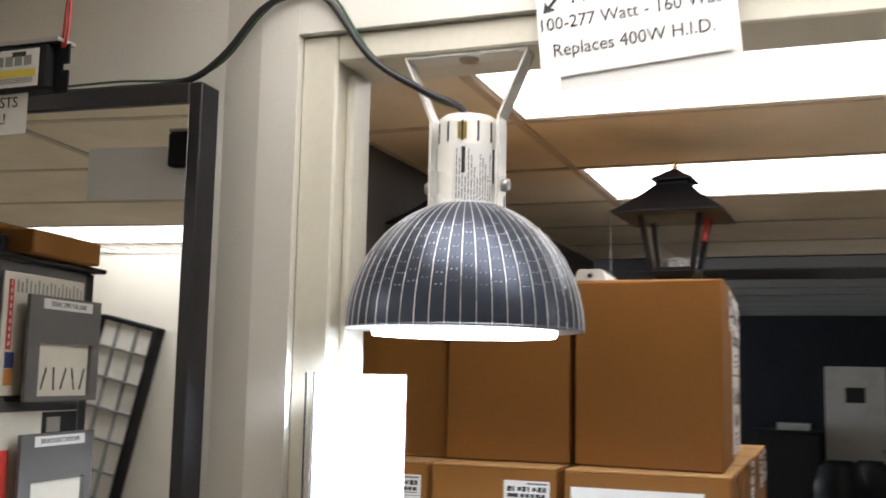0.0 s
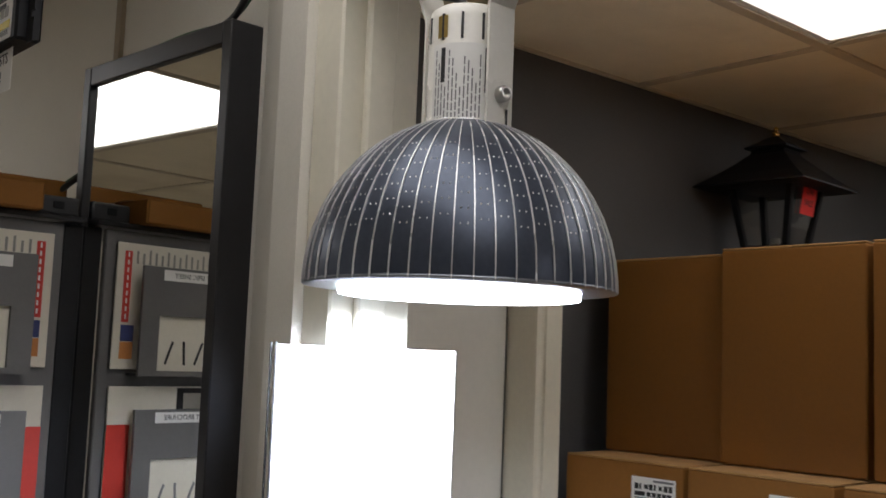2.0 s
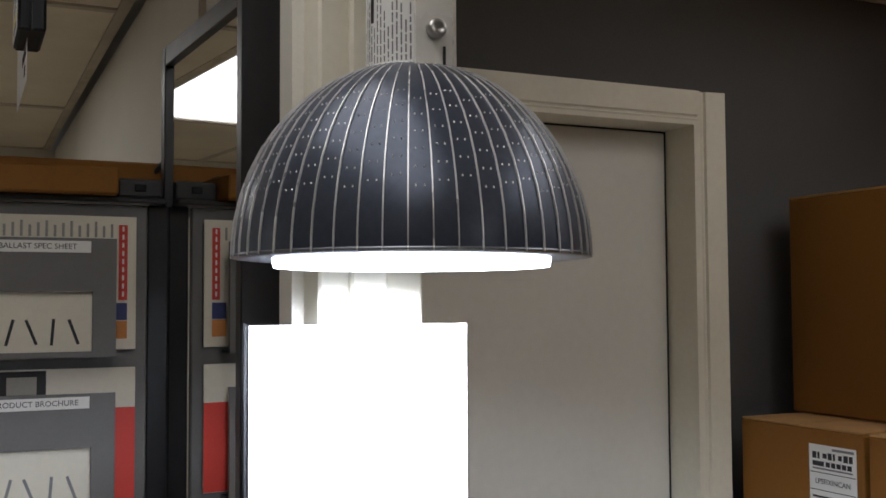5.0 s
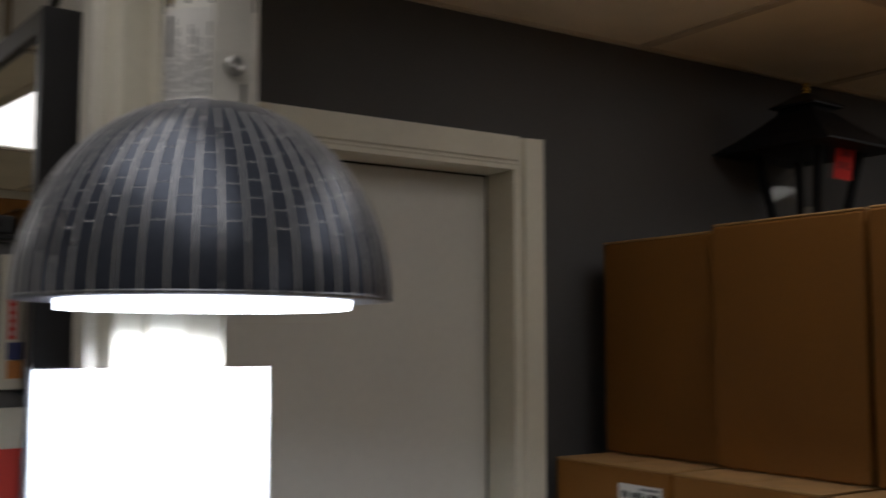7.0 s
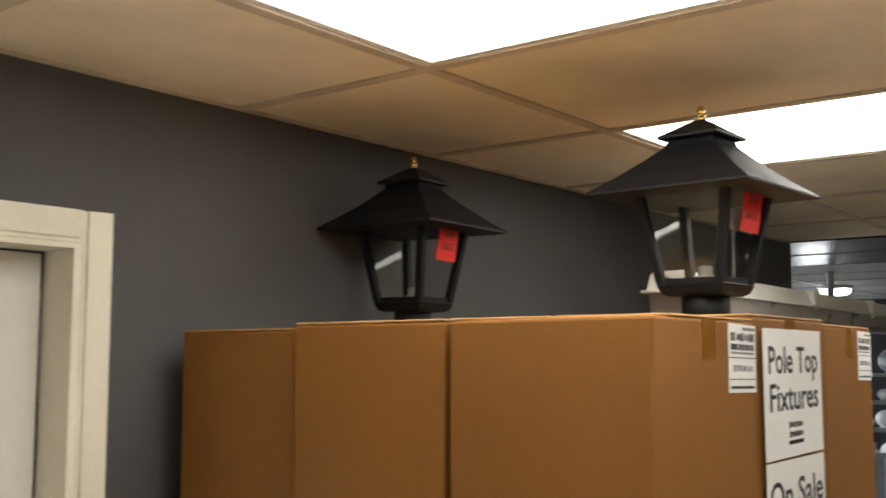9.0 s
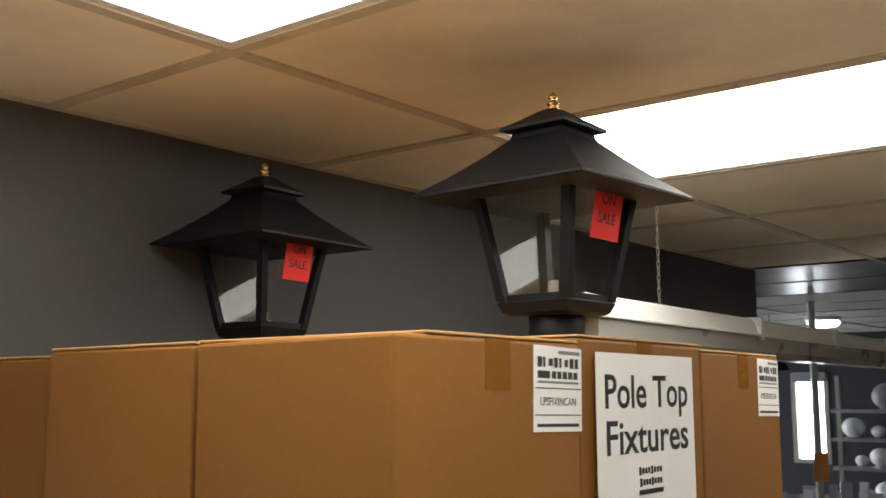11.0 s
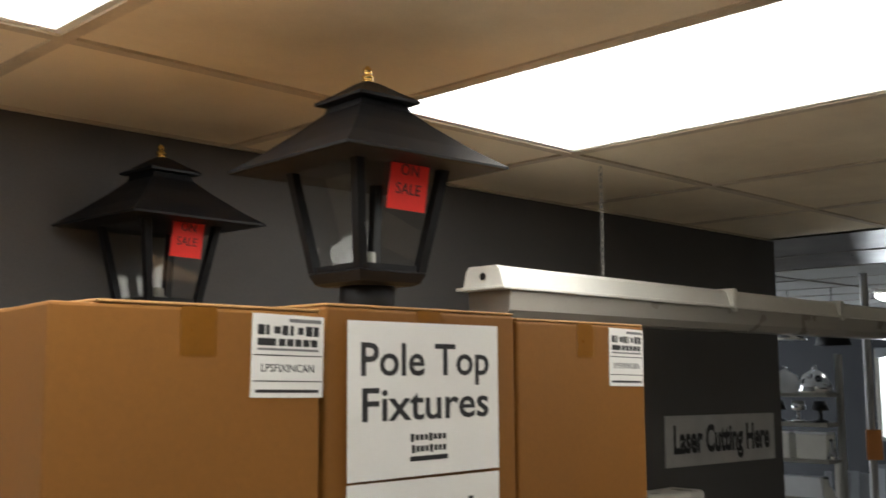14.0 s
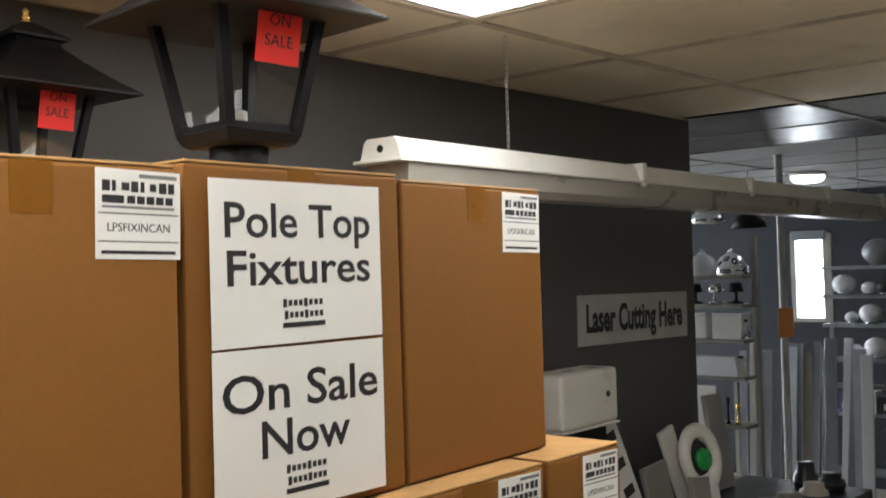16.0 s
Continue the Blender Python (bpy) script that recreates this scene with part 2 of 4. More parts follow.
def text(name, words, size, m, material, parent, align="CENTER", squeeze=1.0, weight=0.0):
    """Writing in the built-in font, as a thin mesh that lies in its pose's xy plane."""
    cu = bpy.data.curves.new(name, "FONT")
    cu.body, cu.size, cu.align_x, cu.align_y, cu.extrude = words, size, align, "CENTER", 0.0002
    cu.resolution_u, cu.offset = 3, weight
    tmp = new(name, cu)
    me = bpy.data.meshes.new_from_object(tmp.evaluated_get(bpy.context.evaluated_depsgraph_get()))
    bpy.data.objects.remove(tmp)
    me.materials.append(material)
    ob = new(name, me)
    ob.parent = parent
    ob.matrix_basis = m @ Matrix.Diagonal((squeeze, 1, 1, 1))
    return ob


def bar(name, x0, x1, y, h, m, material, parent):
    """A plain printed bar in the xy plane of the pose m."""
    ob = part(name, bx(x0, x1, y - h / 2, y + h / 2, -0.0001, 0.0002), material, parent)
    ob.matrix_basis = m
    return ob


UP = pose(0, 0, 0, 90, 0, 0)         # writing that faces -y
FACE_X = pose(0, 0, 0, 90, 0, -90)   # writing that faces -x

# ---- large structure ----
CEIL = 2.378


def structure(name, bm, material, label, category="", smooth=False):
    ob = part(name, bm, material, None, label, smooth)
    return tagged(ob, label, category or name.split("_")[0], kind="structure")


structure("floor", bx(-5.5, 8.3, -7, 5.5, -0.05, 0), FLOOR, "worn beige vinyl floor of the showroom", "floor")
# grey wall with the door opening
DX0, DX1, DTOP = -0.80, -0.050, 2.081
w = bmesh.new()
bx(DX1, 1.9, 0.072, 0.19, 0, CEIL, bm=w)
bx(-0.835, DX0, 0.072, 0.19, 0, CEIL, bm=w)
bx(DX0, DX1, 0.072, 0.19, DTOP, CEIL, bm=w)
structure("wall_north", w, GREY_WALL, "mid grey painted plaster wall behind the boxes", "wall")
structure("wall_north_far", bx(1.9, 3.42, 0.072, 0.19, 0, CEIL), GREY_WALL, "grey painted wall carrying the laser sign", "wall")
# partition with the mirror, and its header over the wide opening
structure("wall_partition", extrude([(-0.93, 2.95), (-0.93, -0.335), (-0.953, -0.405), (-0.957, -0.465), (-0.835, -0.465), (-0.835, 2.95)], "z", 0, CEIL), WHITE_WALL, "off-white partition wall with a mirror", "wall")
structure("wall_partition_south", bx(-0.96, -0.835, -7, -2.9, 0, CEIL), WHITE_WALL, "off-white partition wall past the opening", "wall")
structure("header", bx(-0.957, -0.835, -2.9, -0.4652, 2.19, CEIL), WHITE_WALL, "off-white header over the wide opening", "wall")
structure("trim_jamb", bx(-0.945, -0.832, -0.518, -0.4655, 0, 2.188, 0.003), TRIM, "cream painted jamb board of the opening", "trim")
structure("trim_stop", bx(-0.915, -0.875, -0.530, -0.5185, 0, 2.14, 0.003), TRIM, "cream painted stop moulding on the jamb", "trim")
structure("trim_head", bx(-0.945, -0.832, -2.9, -0.519, 2.150, 2.1885, 0.003), TRIM, "cream painted head board under the header", "trim")
structure("wall_west", bx(-4.61, -4.51, -7, 2.95, 0, CEIL), WHITE_WALL, "off-white side wall with hanging fixtures", "wall")
structure("wall_back", bx(-4.61, -0.835, 2.95, 3.05, 0, CEIL), WHITE_WALL, "off-white back wall of the front room", "wall")
structure("wall_south", bx(-5.5, 8.3, -7.1, -7, 0, CEIL), GREY_WALL, "grey wall closing the showroom", "wall")
w = bmesh.new()
for a, b, z0, z1 in ((-7, 1.425, 0, CEIL), (1.665, 5.4, 0, CEIL), (1.425, 1.665, 0, 1.34), (1.425, 1.665, 2.02, CEIL)):
    bx(8.2, 8.3, a, b, z0, z1, bm=w)
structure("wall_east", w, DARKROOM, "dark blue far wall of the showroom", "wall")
w = bmesh.new()
for a, b, z0, z1 in ((3.42, 4.6, 0, CEIL), (7.9, 8.2, 0, CEIL), (4.6, 7.9, 0, 0.5), (4.6, 7.9, 2.2, CEIL)):
    bx(a, b, 5.4, 5.5, z0, z1, bm=w)
structure("wall_far_north", w, DARKROOM, "dark blue side wall with an opening for the added window", "wall")
structure("wall_far_west", bx(3.315, 3.419, 0.191, 5.4, 0, 2.9), GREY_WALL, "grey wall returning behind the sign", "wall")

# ceiling: lay-in tiles on a grid, in one mesh, with openings for the troffers
XL = [0.33 + 0.61 * i for i in range(-10, 18)]
YL = [-0.40 - 1.22 * i for i in range(6)]
YL = [0.072] + YL
# (-0.28, -2.84) is an unseen troffer, added as fill behind the camera path
LIGHTS_B = {(-0.28, -0.40), (0.94, -0.40), (-0.28, -2.84)}
c = bmesh.new()
g = bmesh.new()


def near(a, b):
    return abs(a - b) < 0.02


def lay(xs, ys, skip, ctop):
    for i in range(len(xs) - 1):
        for j in range(len(ys) - 1):
            x0, x1, y1, y0 = xs[i], xs[i + 1], ys[j], ys[j + 1]
            if any(near(x0, a) and near(y1, b) for a, b in skip):
                continue
            sag = random.uniform(0, 0.002)
            bx(x0 + 0.010, x1 - 0.010, y0 + 0.010, y1 - 0.010, ctop + 0.004 + sag, ctop + 0.02, bm=c)
    for x in xs:
        bx(x - 0.012, x + 0.012, ys[-1], ys[0], ctop + 0.001, ctop + 0.03, bm=g)
    for y in ys:
        for i in range(len(xs) - 1):
            bx(xs[i] + 0.012, xs[i + 1] - 0.012, y - 0.012, y + 0.012, ctop, ctop + 0.03, bm=g)


XB = [-0.835] + [x for x in XL if -0.7 < x < 3.5]
lay(XB, YL, LIGHTS_B, CEIL)
XA = ([-0.962] + [-1.46 - 0.61 * i for i in range(6)])[::-1]
YA = [2.95, 2.0, 0.78, -0.44, -1.66, -2.88, -4.10, -5.32, -6.54]
LIGHTS_A = {(-2.07, 2.0), (-4.51, 2.0)}
lay(XA, YA, LIGHTS_A | {(-1.46, -0.44)}, CEIL)
tagged(part("ceiling", c, TILE), "stained beige lay-in ceiling tiles", "ceiling", kind="structure")
tagged(part("ceiling_grid", g, GRIDBAR), "aged tan ceiling grid bars", "ceiling grid", kind="structure")
structure("ceiling_slab", bx(-5.5, 10.2, -7, 5.5, CEIL + 0.12, CEIL + 0.2), WHITE_WALL, "plain slab above the lay-in ceiling", "ceiling")
c = bmesh.new()
g = bmesh.new()
XF = [3.38 + 0.61 * i for i in range(9)]
YF = [5.4, 4.48, 3.26, 2.04, 0.82, -0.40, -1.62, -2.84, -4.06, -5.28, -6.50]
# both troffers are hidden extras that keep the far showroom from going dim
FILL_LIGHTS_F = {(4.60, 4.48), (6.43, -4.06)}
DARK_F = {(3.38, 0.82), (3.99, -0.40), (3.99, 0.82)}
lay(XF, YF, FILL_LIGHTS_F | DARK_F, CEIL)
tagged(part("ceiling_far", c, PALE_TILE), "pale grey lay-in ceiling tiles of the far showroom", "ceiling", kind="structure")
tagged(part("ceiling_grid_far", g, DRAB), "dull grey ceiling grid bars", "ceiling grid", kind="structure")
c = bmesh.new()
for x0, y1 in sorted(DARK_F):
    bx(x0 + 0.013, x0 + 0.597, y1 - 1.207, y1 - 0.013, CEIL + 0.004, CEIL + 0.02, bm=c)
tagged(part("ceiling_panel", c, SHINY_TILE), "smoked glossy panels in the ceiling grid", "ceiling", kind="structure")


def troffer(x, y, grp, narrow=1.0):
    """A lay-in fluorescent troffer, 0.61 by 1.22 m, with a glowing prismatic lens."""
    t = thing("ceiling_light", pose(x + 0.305 * narrow, y - 0.61, CEIL) @ Matrix.Diagonal((narrow, 1, 1, 1)), "lit white fluorescent troffer set in the ceiling grid", "ceiling light", grp)
    part("housing", bx(-0.293, 0.293, -0.598, 0.598, 0.034, 0.10), WHITE_METAL, t)
    fr = bmesh.new()
    for a in (-1, 1):
        bx(a * 0.286 - 0.007, a * 0.286 + 0.007, -0.598, 0.598, 0.004, 0.033, bm=fr)
        bx(-0.279, 0.279, a * 0.591 - 0.007, a * 0.591 + 0.007, 0.004, 0.033, bm=fr)
    part("frame", fr, WHITE_METAL, t)
    part("diffuser", bx(-0.2785, 0.2785, -0.5835, 0.5835, 0.010, 0.018), PANEL, t, "glowing white prismatic lens")


for x, y in sorted(LIGHTS_B):
    troffer(x, y, "troffers of the showroom")
for x, y in sorted(FILL_LIGHTS_F):
    troffer(x, y, "troffers of the far showroom")
for x, y in sorted(LIGHTS_A):
    troffer(x, y, "troffers of the front room")

# unseen extra troffer, added to brighten the partition; the header screens the cartons
troffer(-1.458, -0.44, "troffers of the front room", 0.81)

# door in the grey wall
d = thing("door_1", pose(0, 0, 0), "closed flush white door in a cream casing", "door", kind="structure")
part("door_leaf", bx(DX0 + 0.024, DX1 - 0.019, 0.085, 0.125, 0.01, DTOP - 0.012, 0.002), DOOR_PAINT, d)
j = bmesh.new()
bx(DX1 - 0.014, DX1 + 0.0, 0.003, 0.189, 0, DTOP - 0.001, bm=j)
bx(DX0, DX0 + 0.014, 0.003, 0.189, 0, DTOP - 0.001, bm=j)
bx(DX0 + 0.014, DX1 - 0.014, 0.003, 0.189, DTOP - 0.008, DTOP, bm=j)
part("jamb", j, TRIM, d)
# Black strips give the open gap its shade; the door has no seal.
part("seal", bx(DX1 - 0.0188, DX1 - 0.0142, 0.088, 0.12, 0.01, DTOP - 0.0085), BLACK_PLASTIC, d, "black strip standing for the shade in the door gap")
part("seal", bx(DX0 + 0.024, DX1 - 0.019, 0.088, 0.12, DTOP - 0.0118, DTOP - 0.0082), BLACK_PLASTIC, d, "black strip standing for the shade in the door gap")


cas = [(DX1 - 0.006, 0.071), (DX1 - 0.006, 0.006), (DX1 + 0.003, 0.001), (DX1 + 0.005, 0.005), (DX1 + 0.008, 0.005), (DX1 + 0.010, -0.001), (DX1 + 0.036, -0.004), (0.0, -0.006), (0.0, 0.071)]
part("casing", extrude(cas, "z", 0, 2.134), TRIM, d)
cas2 = [(2 * (DX0 + DX1) / 2 - u, v) for u, v in cas]
part("casing", extrude(cas2[::-1], "z", 0, 2.134), TRIM, d)
top = [(0.071, DTOP - 0.006), (0.006, DTOP - 0.006), (0.001, DTOP + 0.003), (0.005, DTOP + 0.005), (0.005, DTOP + 0.008), (-0.001, DTOP + 0.010), (-0.004, 2.117), (-0.0055, 2.134), (0.071, 2.134)]
part("casing", extrude(top, "x", DX0 + 0.0065, DX1 - 0.0065), TRIM, d)

# ---- the high-bay lamp ----
LX, LY, RIM = -0.921, -0.698, 1.790
R = 0.152


def dome_r(z):
    """Radius of the dome at height z above its rim."""
    return R * math.sqrt(1 - (z / 0.166) ** 2)


lamp = thing("high_bay_lamp", pose(LX, LY, RIM), "lit aluminium high-bay lamp with finned dome on a white bracket", "lamp")
zs = [0.0, 0.012, 0.03, 0.05, 0.07, 0.09, 0.106, 0.120, 0.132, 0.142, 0.150, 0.155, 0.159]
part("dome", lathe([(dome_r(z) - 0.0016, z) for z in zs], 104, cap=False), DOME_IN, lamp, "dark anodised inner dome", True)
part("rim", lathe([(0.1185, -0.0005), (0.140, -0.001), (R - 0.001, 0.0), (R - 0.0005, 0.002), (R - 0.003, 0.003)], 96, cap=False), FIN, lamp, "thin aluminium rim", True)
NF = 52
for k in range(NF):
    a = 2 * math.pi * (k + 0.5) / NF
    prof = [(dome_r(z), z) for z in zs]
    pts = prof + [(max(0.035, r - 0.006), z) for r, z in prof[::-1]]
    th = 0.0005
    ca, sa = math.cos(a), math.sin(a)
    rings = [[(r * ca - s * th * sa, r * sa + s * th * ca, z) for r, z in pts] for s in (-1, 1)]
    part("fin", loft(rings), FIN_EDGE, lamp)
# Pale studs between the fins: highlights on the dome's holes, set as geometry.
glints = bmesh.new()
for k in range(NF):
    a0 = 2 * math.pi * k / NF
    for lev in range(6):
        z = 0.045 + lev * 0.014
        r = dome_r(z + 0.004 * (k % 3) + 0.0014) - 0.0017
        for s in (-1, 1):
            a = a0 + s * 0.022
            zz = z + 0.004 * (k % 3)
            ca, sa = math.cos(a), math.sin(a)
            v = [glints.verts.new(p) for p in ((r * ca, r * sa, zz), (r * ca - 0.0009 * sa, r * sa + 0.0009 * ca, zz + 0.0012), (r * ca, r * sa, zz + 0.0026), (r * ca + 0.0009 * sa, r * sa - 0.0009 * ca, zz + 0.0012), ((r + 0.0006) * ca, (r + 0.0006) * sa, zz + 0.0014))]
            for q in range(4):
                glints.faces.new((v[q], v[(q + 1) % 4], v[4]))
tagged(part("hole_glint", glints, FIN_EDGE, lamp), kind="stuff")
part("lens", lathe([(0.0, 0.032), (0.05, 0.0322), (0.09, 0.0325), (0.114, 0.033)], 64, cap=False), LED, lamp, "glowing white LED lens", True)
part("lens_ring", lathe([(0.114, 0.034), (0.114, -0.0075), (0.1165, -0.0075), (0.118, 0.002), (0.118, 0.034)], 64, cap=False), LENS_GLOW, lamp, "bright rim of the lens", True)
part("neck", lathe([(0.0445, 0.156), (0.0388, 0.162), (0.0385, 0.262), (0.037, 0.272), (0.033, 0.275), (0.0, 0.275)], 48), WHITE_METAL, lamp, "white ribbed driver housing", True)
for k in range(12):
    a = 2 * math.pi * (k + 0.3) / 12
    o = part("vent_slot", bx(-0.0012, 0.0012, -0.0008, 0.0006, 0.238, 0.264), INK, lamp)
    o.matrix_basis = Matrix.Translation((0.0386 * math.cos(a), 0.0386 * math.sin(a), 0)) @ pose(0, 0, 0, 0, 0, math.degrees(a) + 90)


def neck_patch(a0, a1, z0, z1, r, material, name, label=""):
    n = 10
    out = [[(r * math.cos(radians(a0 + (a1 - a0) * i / n)), r * math.sin(radians(a0 + (a1 - a0) * i / n)), z) for i in range(n + 1)] for z in (z0, z1)]
    return part(name, loft(out, close=False, cap=False), material, lamp, label, True)


neck_patch(172, 262, 0.153, 0.234, 0.0391, PAPER, "rating_label", "printed white rating label")
for k in range(13):
    a = 178 + k * 5.6
    z = 0.156
    while z < 0.222 - 0.010 * ((k * 5) % 4):
        dz = random.uniform(0.004, 0.013)
        neck_patch(a, a + 2.0, z, min(z + dz, 0.228), 0.0394, GREYINK, "print_line")
        z += dz + 0.0018
neck_patch(253, 259, 0.186, 0.230, 0.0395, INK, "print_line")
neck_patch(188, 195, 0.196, 0.230, 0.0395, INK, "print_line")
neck_patch(180, 197, 0.240, 0.262, 0.0393, mat("gold_foil", (0.45, 0.33, 0.10), 0.3, 0.7, bump=0), "seal", "small gold seal")
# yoke bracket: a flat top plate, splayed arms, straight lower arms
br = bmesh.new()
bx(-0.018, 0.018, -0.084, 0.084, 0.3555, 0.3595, 0.001, bm=br)
part("bracket_plate", br, WHITE_METAL, lamp)
for s in (-1, 1):
    pr = [(s * 0.081, 0.3555), (s * 0.084, 0.3555), (s * 0.0475, 0.272), (s * 0.0475, 0.152), (s * 0.0445, 0.152), (s * 0.0445, 0.273)]
    part("bracket_arm", extrude(pr, "x", -0.0165, 0.0165), WHITE_METAL, lamp)
    bolt = part("bolt", lathe([(0.0, 0.0), (0.0075, 0.0), (0.008, 0.001), (0.008, 0.007), (0.007, 0.009), (0.004, 0.009), (0.0035, 0.005), (0.0, 0.005)], 24), STEEL, lamp, "zinc socket-head bolt", True)
    bolt.matrix_basis = pose(0, s * 0.0476, 0.185, -90 * s, 0, 0)
    o = part("slot", bx(-0.0012, 0.0012, -0.0004, 0.0004, 0.155, 0.172), INK, lamp)
    o.matrix_basis = pose(0.009, s * 0.0478, 0)
part("washer", lathe([(0.0, 0.3515), (0.012, 0.3515), (0.013, 0.3535), (0.013, 0.3553), (0, 0.3553)], 24), STEEL, lamp)

# cables over the mirror to the lamp
cab = thing("power_cable", pose(0, 0, 0), "black cable and green wire draped over the mirror to the lamp", "cable")
path = [(-1.01, 0.13, 1.90), (-1.005, 0.125, 1.945), (-0.975, 0.09, 1.985), (-0.955, 0.055, 2.03), (-0.948, 0.035, 2.10), (-0.965, 0.0, 2.133), (-0.962, -0.15, 2.135), (-0.958, -0.28, 2.137), (-0.966, -0.35, 2.165), (-0.968, -0.41, 2.225), (-0.966, -0.46, 2.243), (-0.964, -0.51, 2.232), (-0.960, -0.575, 2.146), (-0.945, -0.645, 2.100), (-0.925, -0.688, 2.080), (-0.921, -0.698, 2.058)]
part("black_cable", tube(path, 0.0048), BLACK_PLASTIC, cab, "", True)
part("green_wire", tube([(x + 0.006, y, z + 0.004 + 0.009 * math.sin(i * 1.3)) for i, (x, y, z) in enumerate(path)], 0.0017), GREEN, cab, "thin green wire", True)

# ---- acrylic sign holder below the lamp ----
sh = thing("sign_holder", look((-0.915, -0.556, 1.593), (-0.915 + 0.168, -0.556 + 0.985, 1.593)), "clear acrylic holder with a white sheet", "sign holder")
part("sheet", bx(-0.107, 0.107, -0.139, 0.139, -0.001, 0.0), PAPER, sh)
part("acrylic_front", bx(-0.1085, 0.1085, -0.141, 0.141, 0.0012, 0.0032, 0.0005), ACRYLIC, sh)
part("acrylic_back", bx(-0.1085, 0.1085, -0.141, 0.1395, -0.0042, -0.0022, 0.0005), ACRYLIC, sh)

# Refraction at the clear left edge is put in as two opaque black strips.
for z in (-0.009, 0.0035):
    part("edge", bx(-0.1115, -0.1095, -0.141, 0.141, z, z + 0.0018), BLACK_PLASTIC, sh, "black strip standing for dark refraction at the acrylic edge")

# ---- framed mirror ----
mr = thing("wall_mirror", pose(-0.981, -0.158, 0, 0, 0, 3.9), "tall mirror in a deep black frame on the partition", "mirror")
MY0, MY1, MZ0, MZ1 = -0.170, 0.212, 0.75, 2.130
part("glass", bx(0.0, 0.002, MY0 + 0.018, MY1 - 0.018, MZ0 + 0.02, MZ1 - 0.026), MIRROR, mr, "silvered mirror glass")
part("backing", bx(0.0025, 0.042, MY0 + 0.006, MY1 - 0.006, MZ0 + 0.01, MZ1 - 0.01), BLACK_FRAME, mr)
for a, b in ((MY0, MY0 + 0.020), (MY1 - 0.020, MY1)):
    part("frame_stile", bx(-0.007, 0.043, a, b, MZ0, MZ1, 0.0015), BLACK_FRAME, mr)
for a, b in ((MZ0, MZ0 + 0.028), (MZ1 - 0.028, MZ1)):
    part("frame_rail", bx(-0.0065, 0.043, MY0 + 0.0202, MY1 - 0.0202, a, b, 0.0015), BLACK_FRAME, mr)

# ---- cardboard boxes ----
def carton(w, dpt, h, m, label, front_label="", side_label="", skew=0.0, inset=0.060):
    """A taped carton; its -y face is the front. Origin at the middle of its base."""
    t = thing("cardboard_box", m, label, "box", "stack of cartons")
    b = bx(-w / 2, w / 2, -dpt / 2, dpt / 2, 0.001, h - 0.004, 0.004, 2)
    for v in b.verts:
        if v.co.x < 0:
            v.co.x += skew * (v.co.y / dpt + 0.5)
    part("body", b, CARD, t)
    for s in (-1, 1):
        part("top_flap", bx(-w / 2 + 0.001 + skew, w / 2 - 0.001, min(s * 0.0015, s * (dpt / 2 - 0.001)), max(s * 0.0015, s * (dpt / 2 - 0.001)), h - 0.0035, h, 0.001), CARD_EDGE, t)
    for s in (-1, 1):
        part("tape", bx(-0.022, 0.022, s * (dpt / 2 + 0.0001) - 0.0004, s * (dpt / 2 + 0.0001) + 0.0004, h - 0.055, h - 0.004), TAPE, t)
    for key, mm in ((front_label, pose(w / 2 - inset, -dpt / 2 - 0.0006, h - 0.056, 90, 1.2, 0)), (side_label, pose(-w / 2 - 0.0006, -dpt / 2 + 0.065, h - 0.076, 90, 0, -90))):
        if key:
            shipping_label(t, mm)
    return t


def shipping_label(t, m):
    lab = part("shipping_label", bx(-0.0505, 0.0505, -0.0445, 0.0475, -0.0003, 0.0003), PAPER, t, "printed white shipping label")
    lab.matrix_basis = m
    up = Matrix.Translation((0, 0, 0.0004))
    bar("print", 0.0, 0.046, 0.0415, 0.004, up, GREYINK, lab)
    for k, wd in enumerate((0.012, 0.006, 0.012, 0.011, 0.006, 0.010, 0.012, 0.010)):
        x = -0.043 + k * 0.0112
        bar("print", x, x + wd * 0.75, 0.030, 0.011 if k not in (2, 5) else 0.008, up, INK, lab)
    bar("print", -0.043, -0.018, 0.0165, 0.008, up, INK, lab)
    for k in range(5):
        bar("print", -0.014 + k * 0.0115, -0.005 + k * 0.0115, 0.0165, 0.008, up, INK, lab)
    bar("print", -0.043, 0.043, 0.0085, 0.0025, up, GREYINK, lab)
    bar("print", -0.048, 0.048, 0.002, 0.0012, up, INK, lab)
    text("lettering", "LPSFIXINCAN", 0.0125, up @ Matrix.Translation((0, -0.0125, 0)), INK, lab)
    bar("print", -0.048, 0.048, -0.0265, 0.0012, up, INK, lab)
    bar("print", -0.044, 0.044, -0.0375, 0.0035, up, INK, lab)


H = 0.3855
TOP = 1.5455
BROWN = "sealed brown cardboard carton in a tall stack"
# lower tiers: three deep along the wall side, four along the aisle
ys = [(-0.150, 0.286), (-0.442, 0.286), (-0.768, 0.345)]
xs = [(0.183, 0.33), (0.528, 0.32), (0.86, 0.33), (1.135, 0.205)]
for k in range(4):
    z = k * 0.3862
    for j, (yc, dy) in enumerate(ys):
        for i, (xc, dx) in enumerate(xs):
            jit = random.uniform(-0.003, 0.003)
            carton(dx - 0.004, dy - 0.004, H, pose(xc + jit, yc + jit, z, 0, 0, random.uniform(-0.5, 0.5)), BROWN, front_label="y" if (j == 2 and i != 0) else "", side_label="y" if (i == 0 and j < 2) else "")
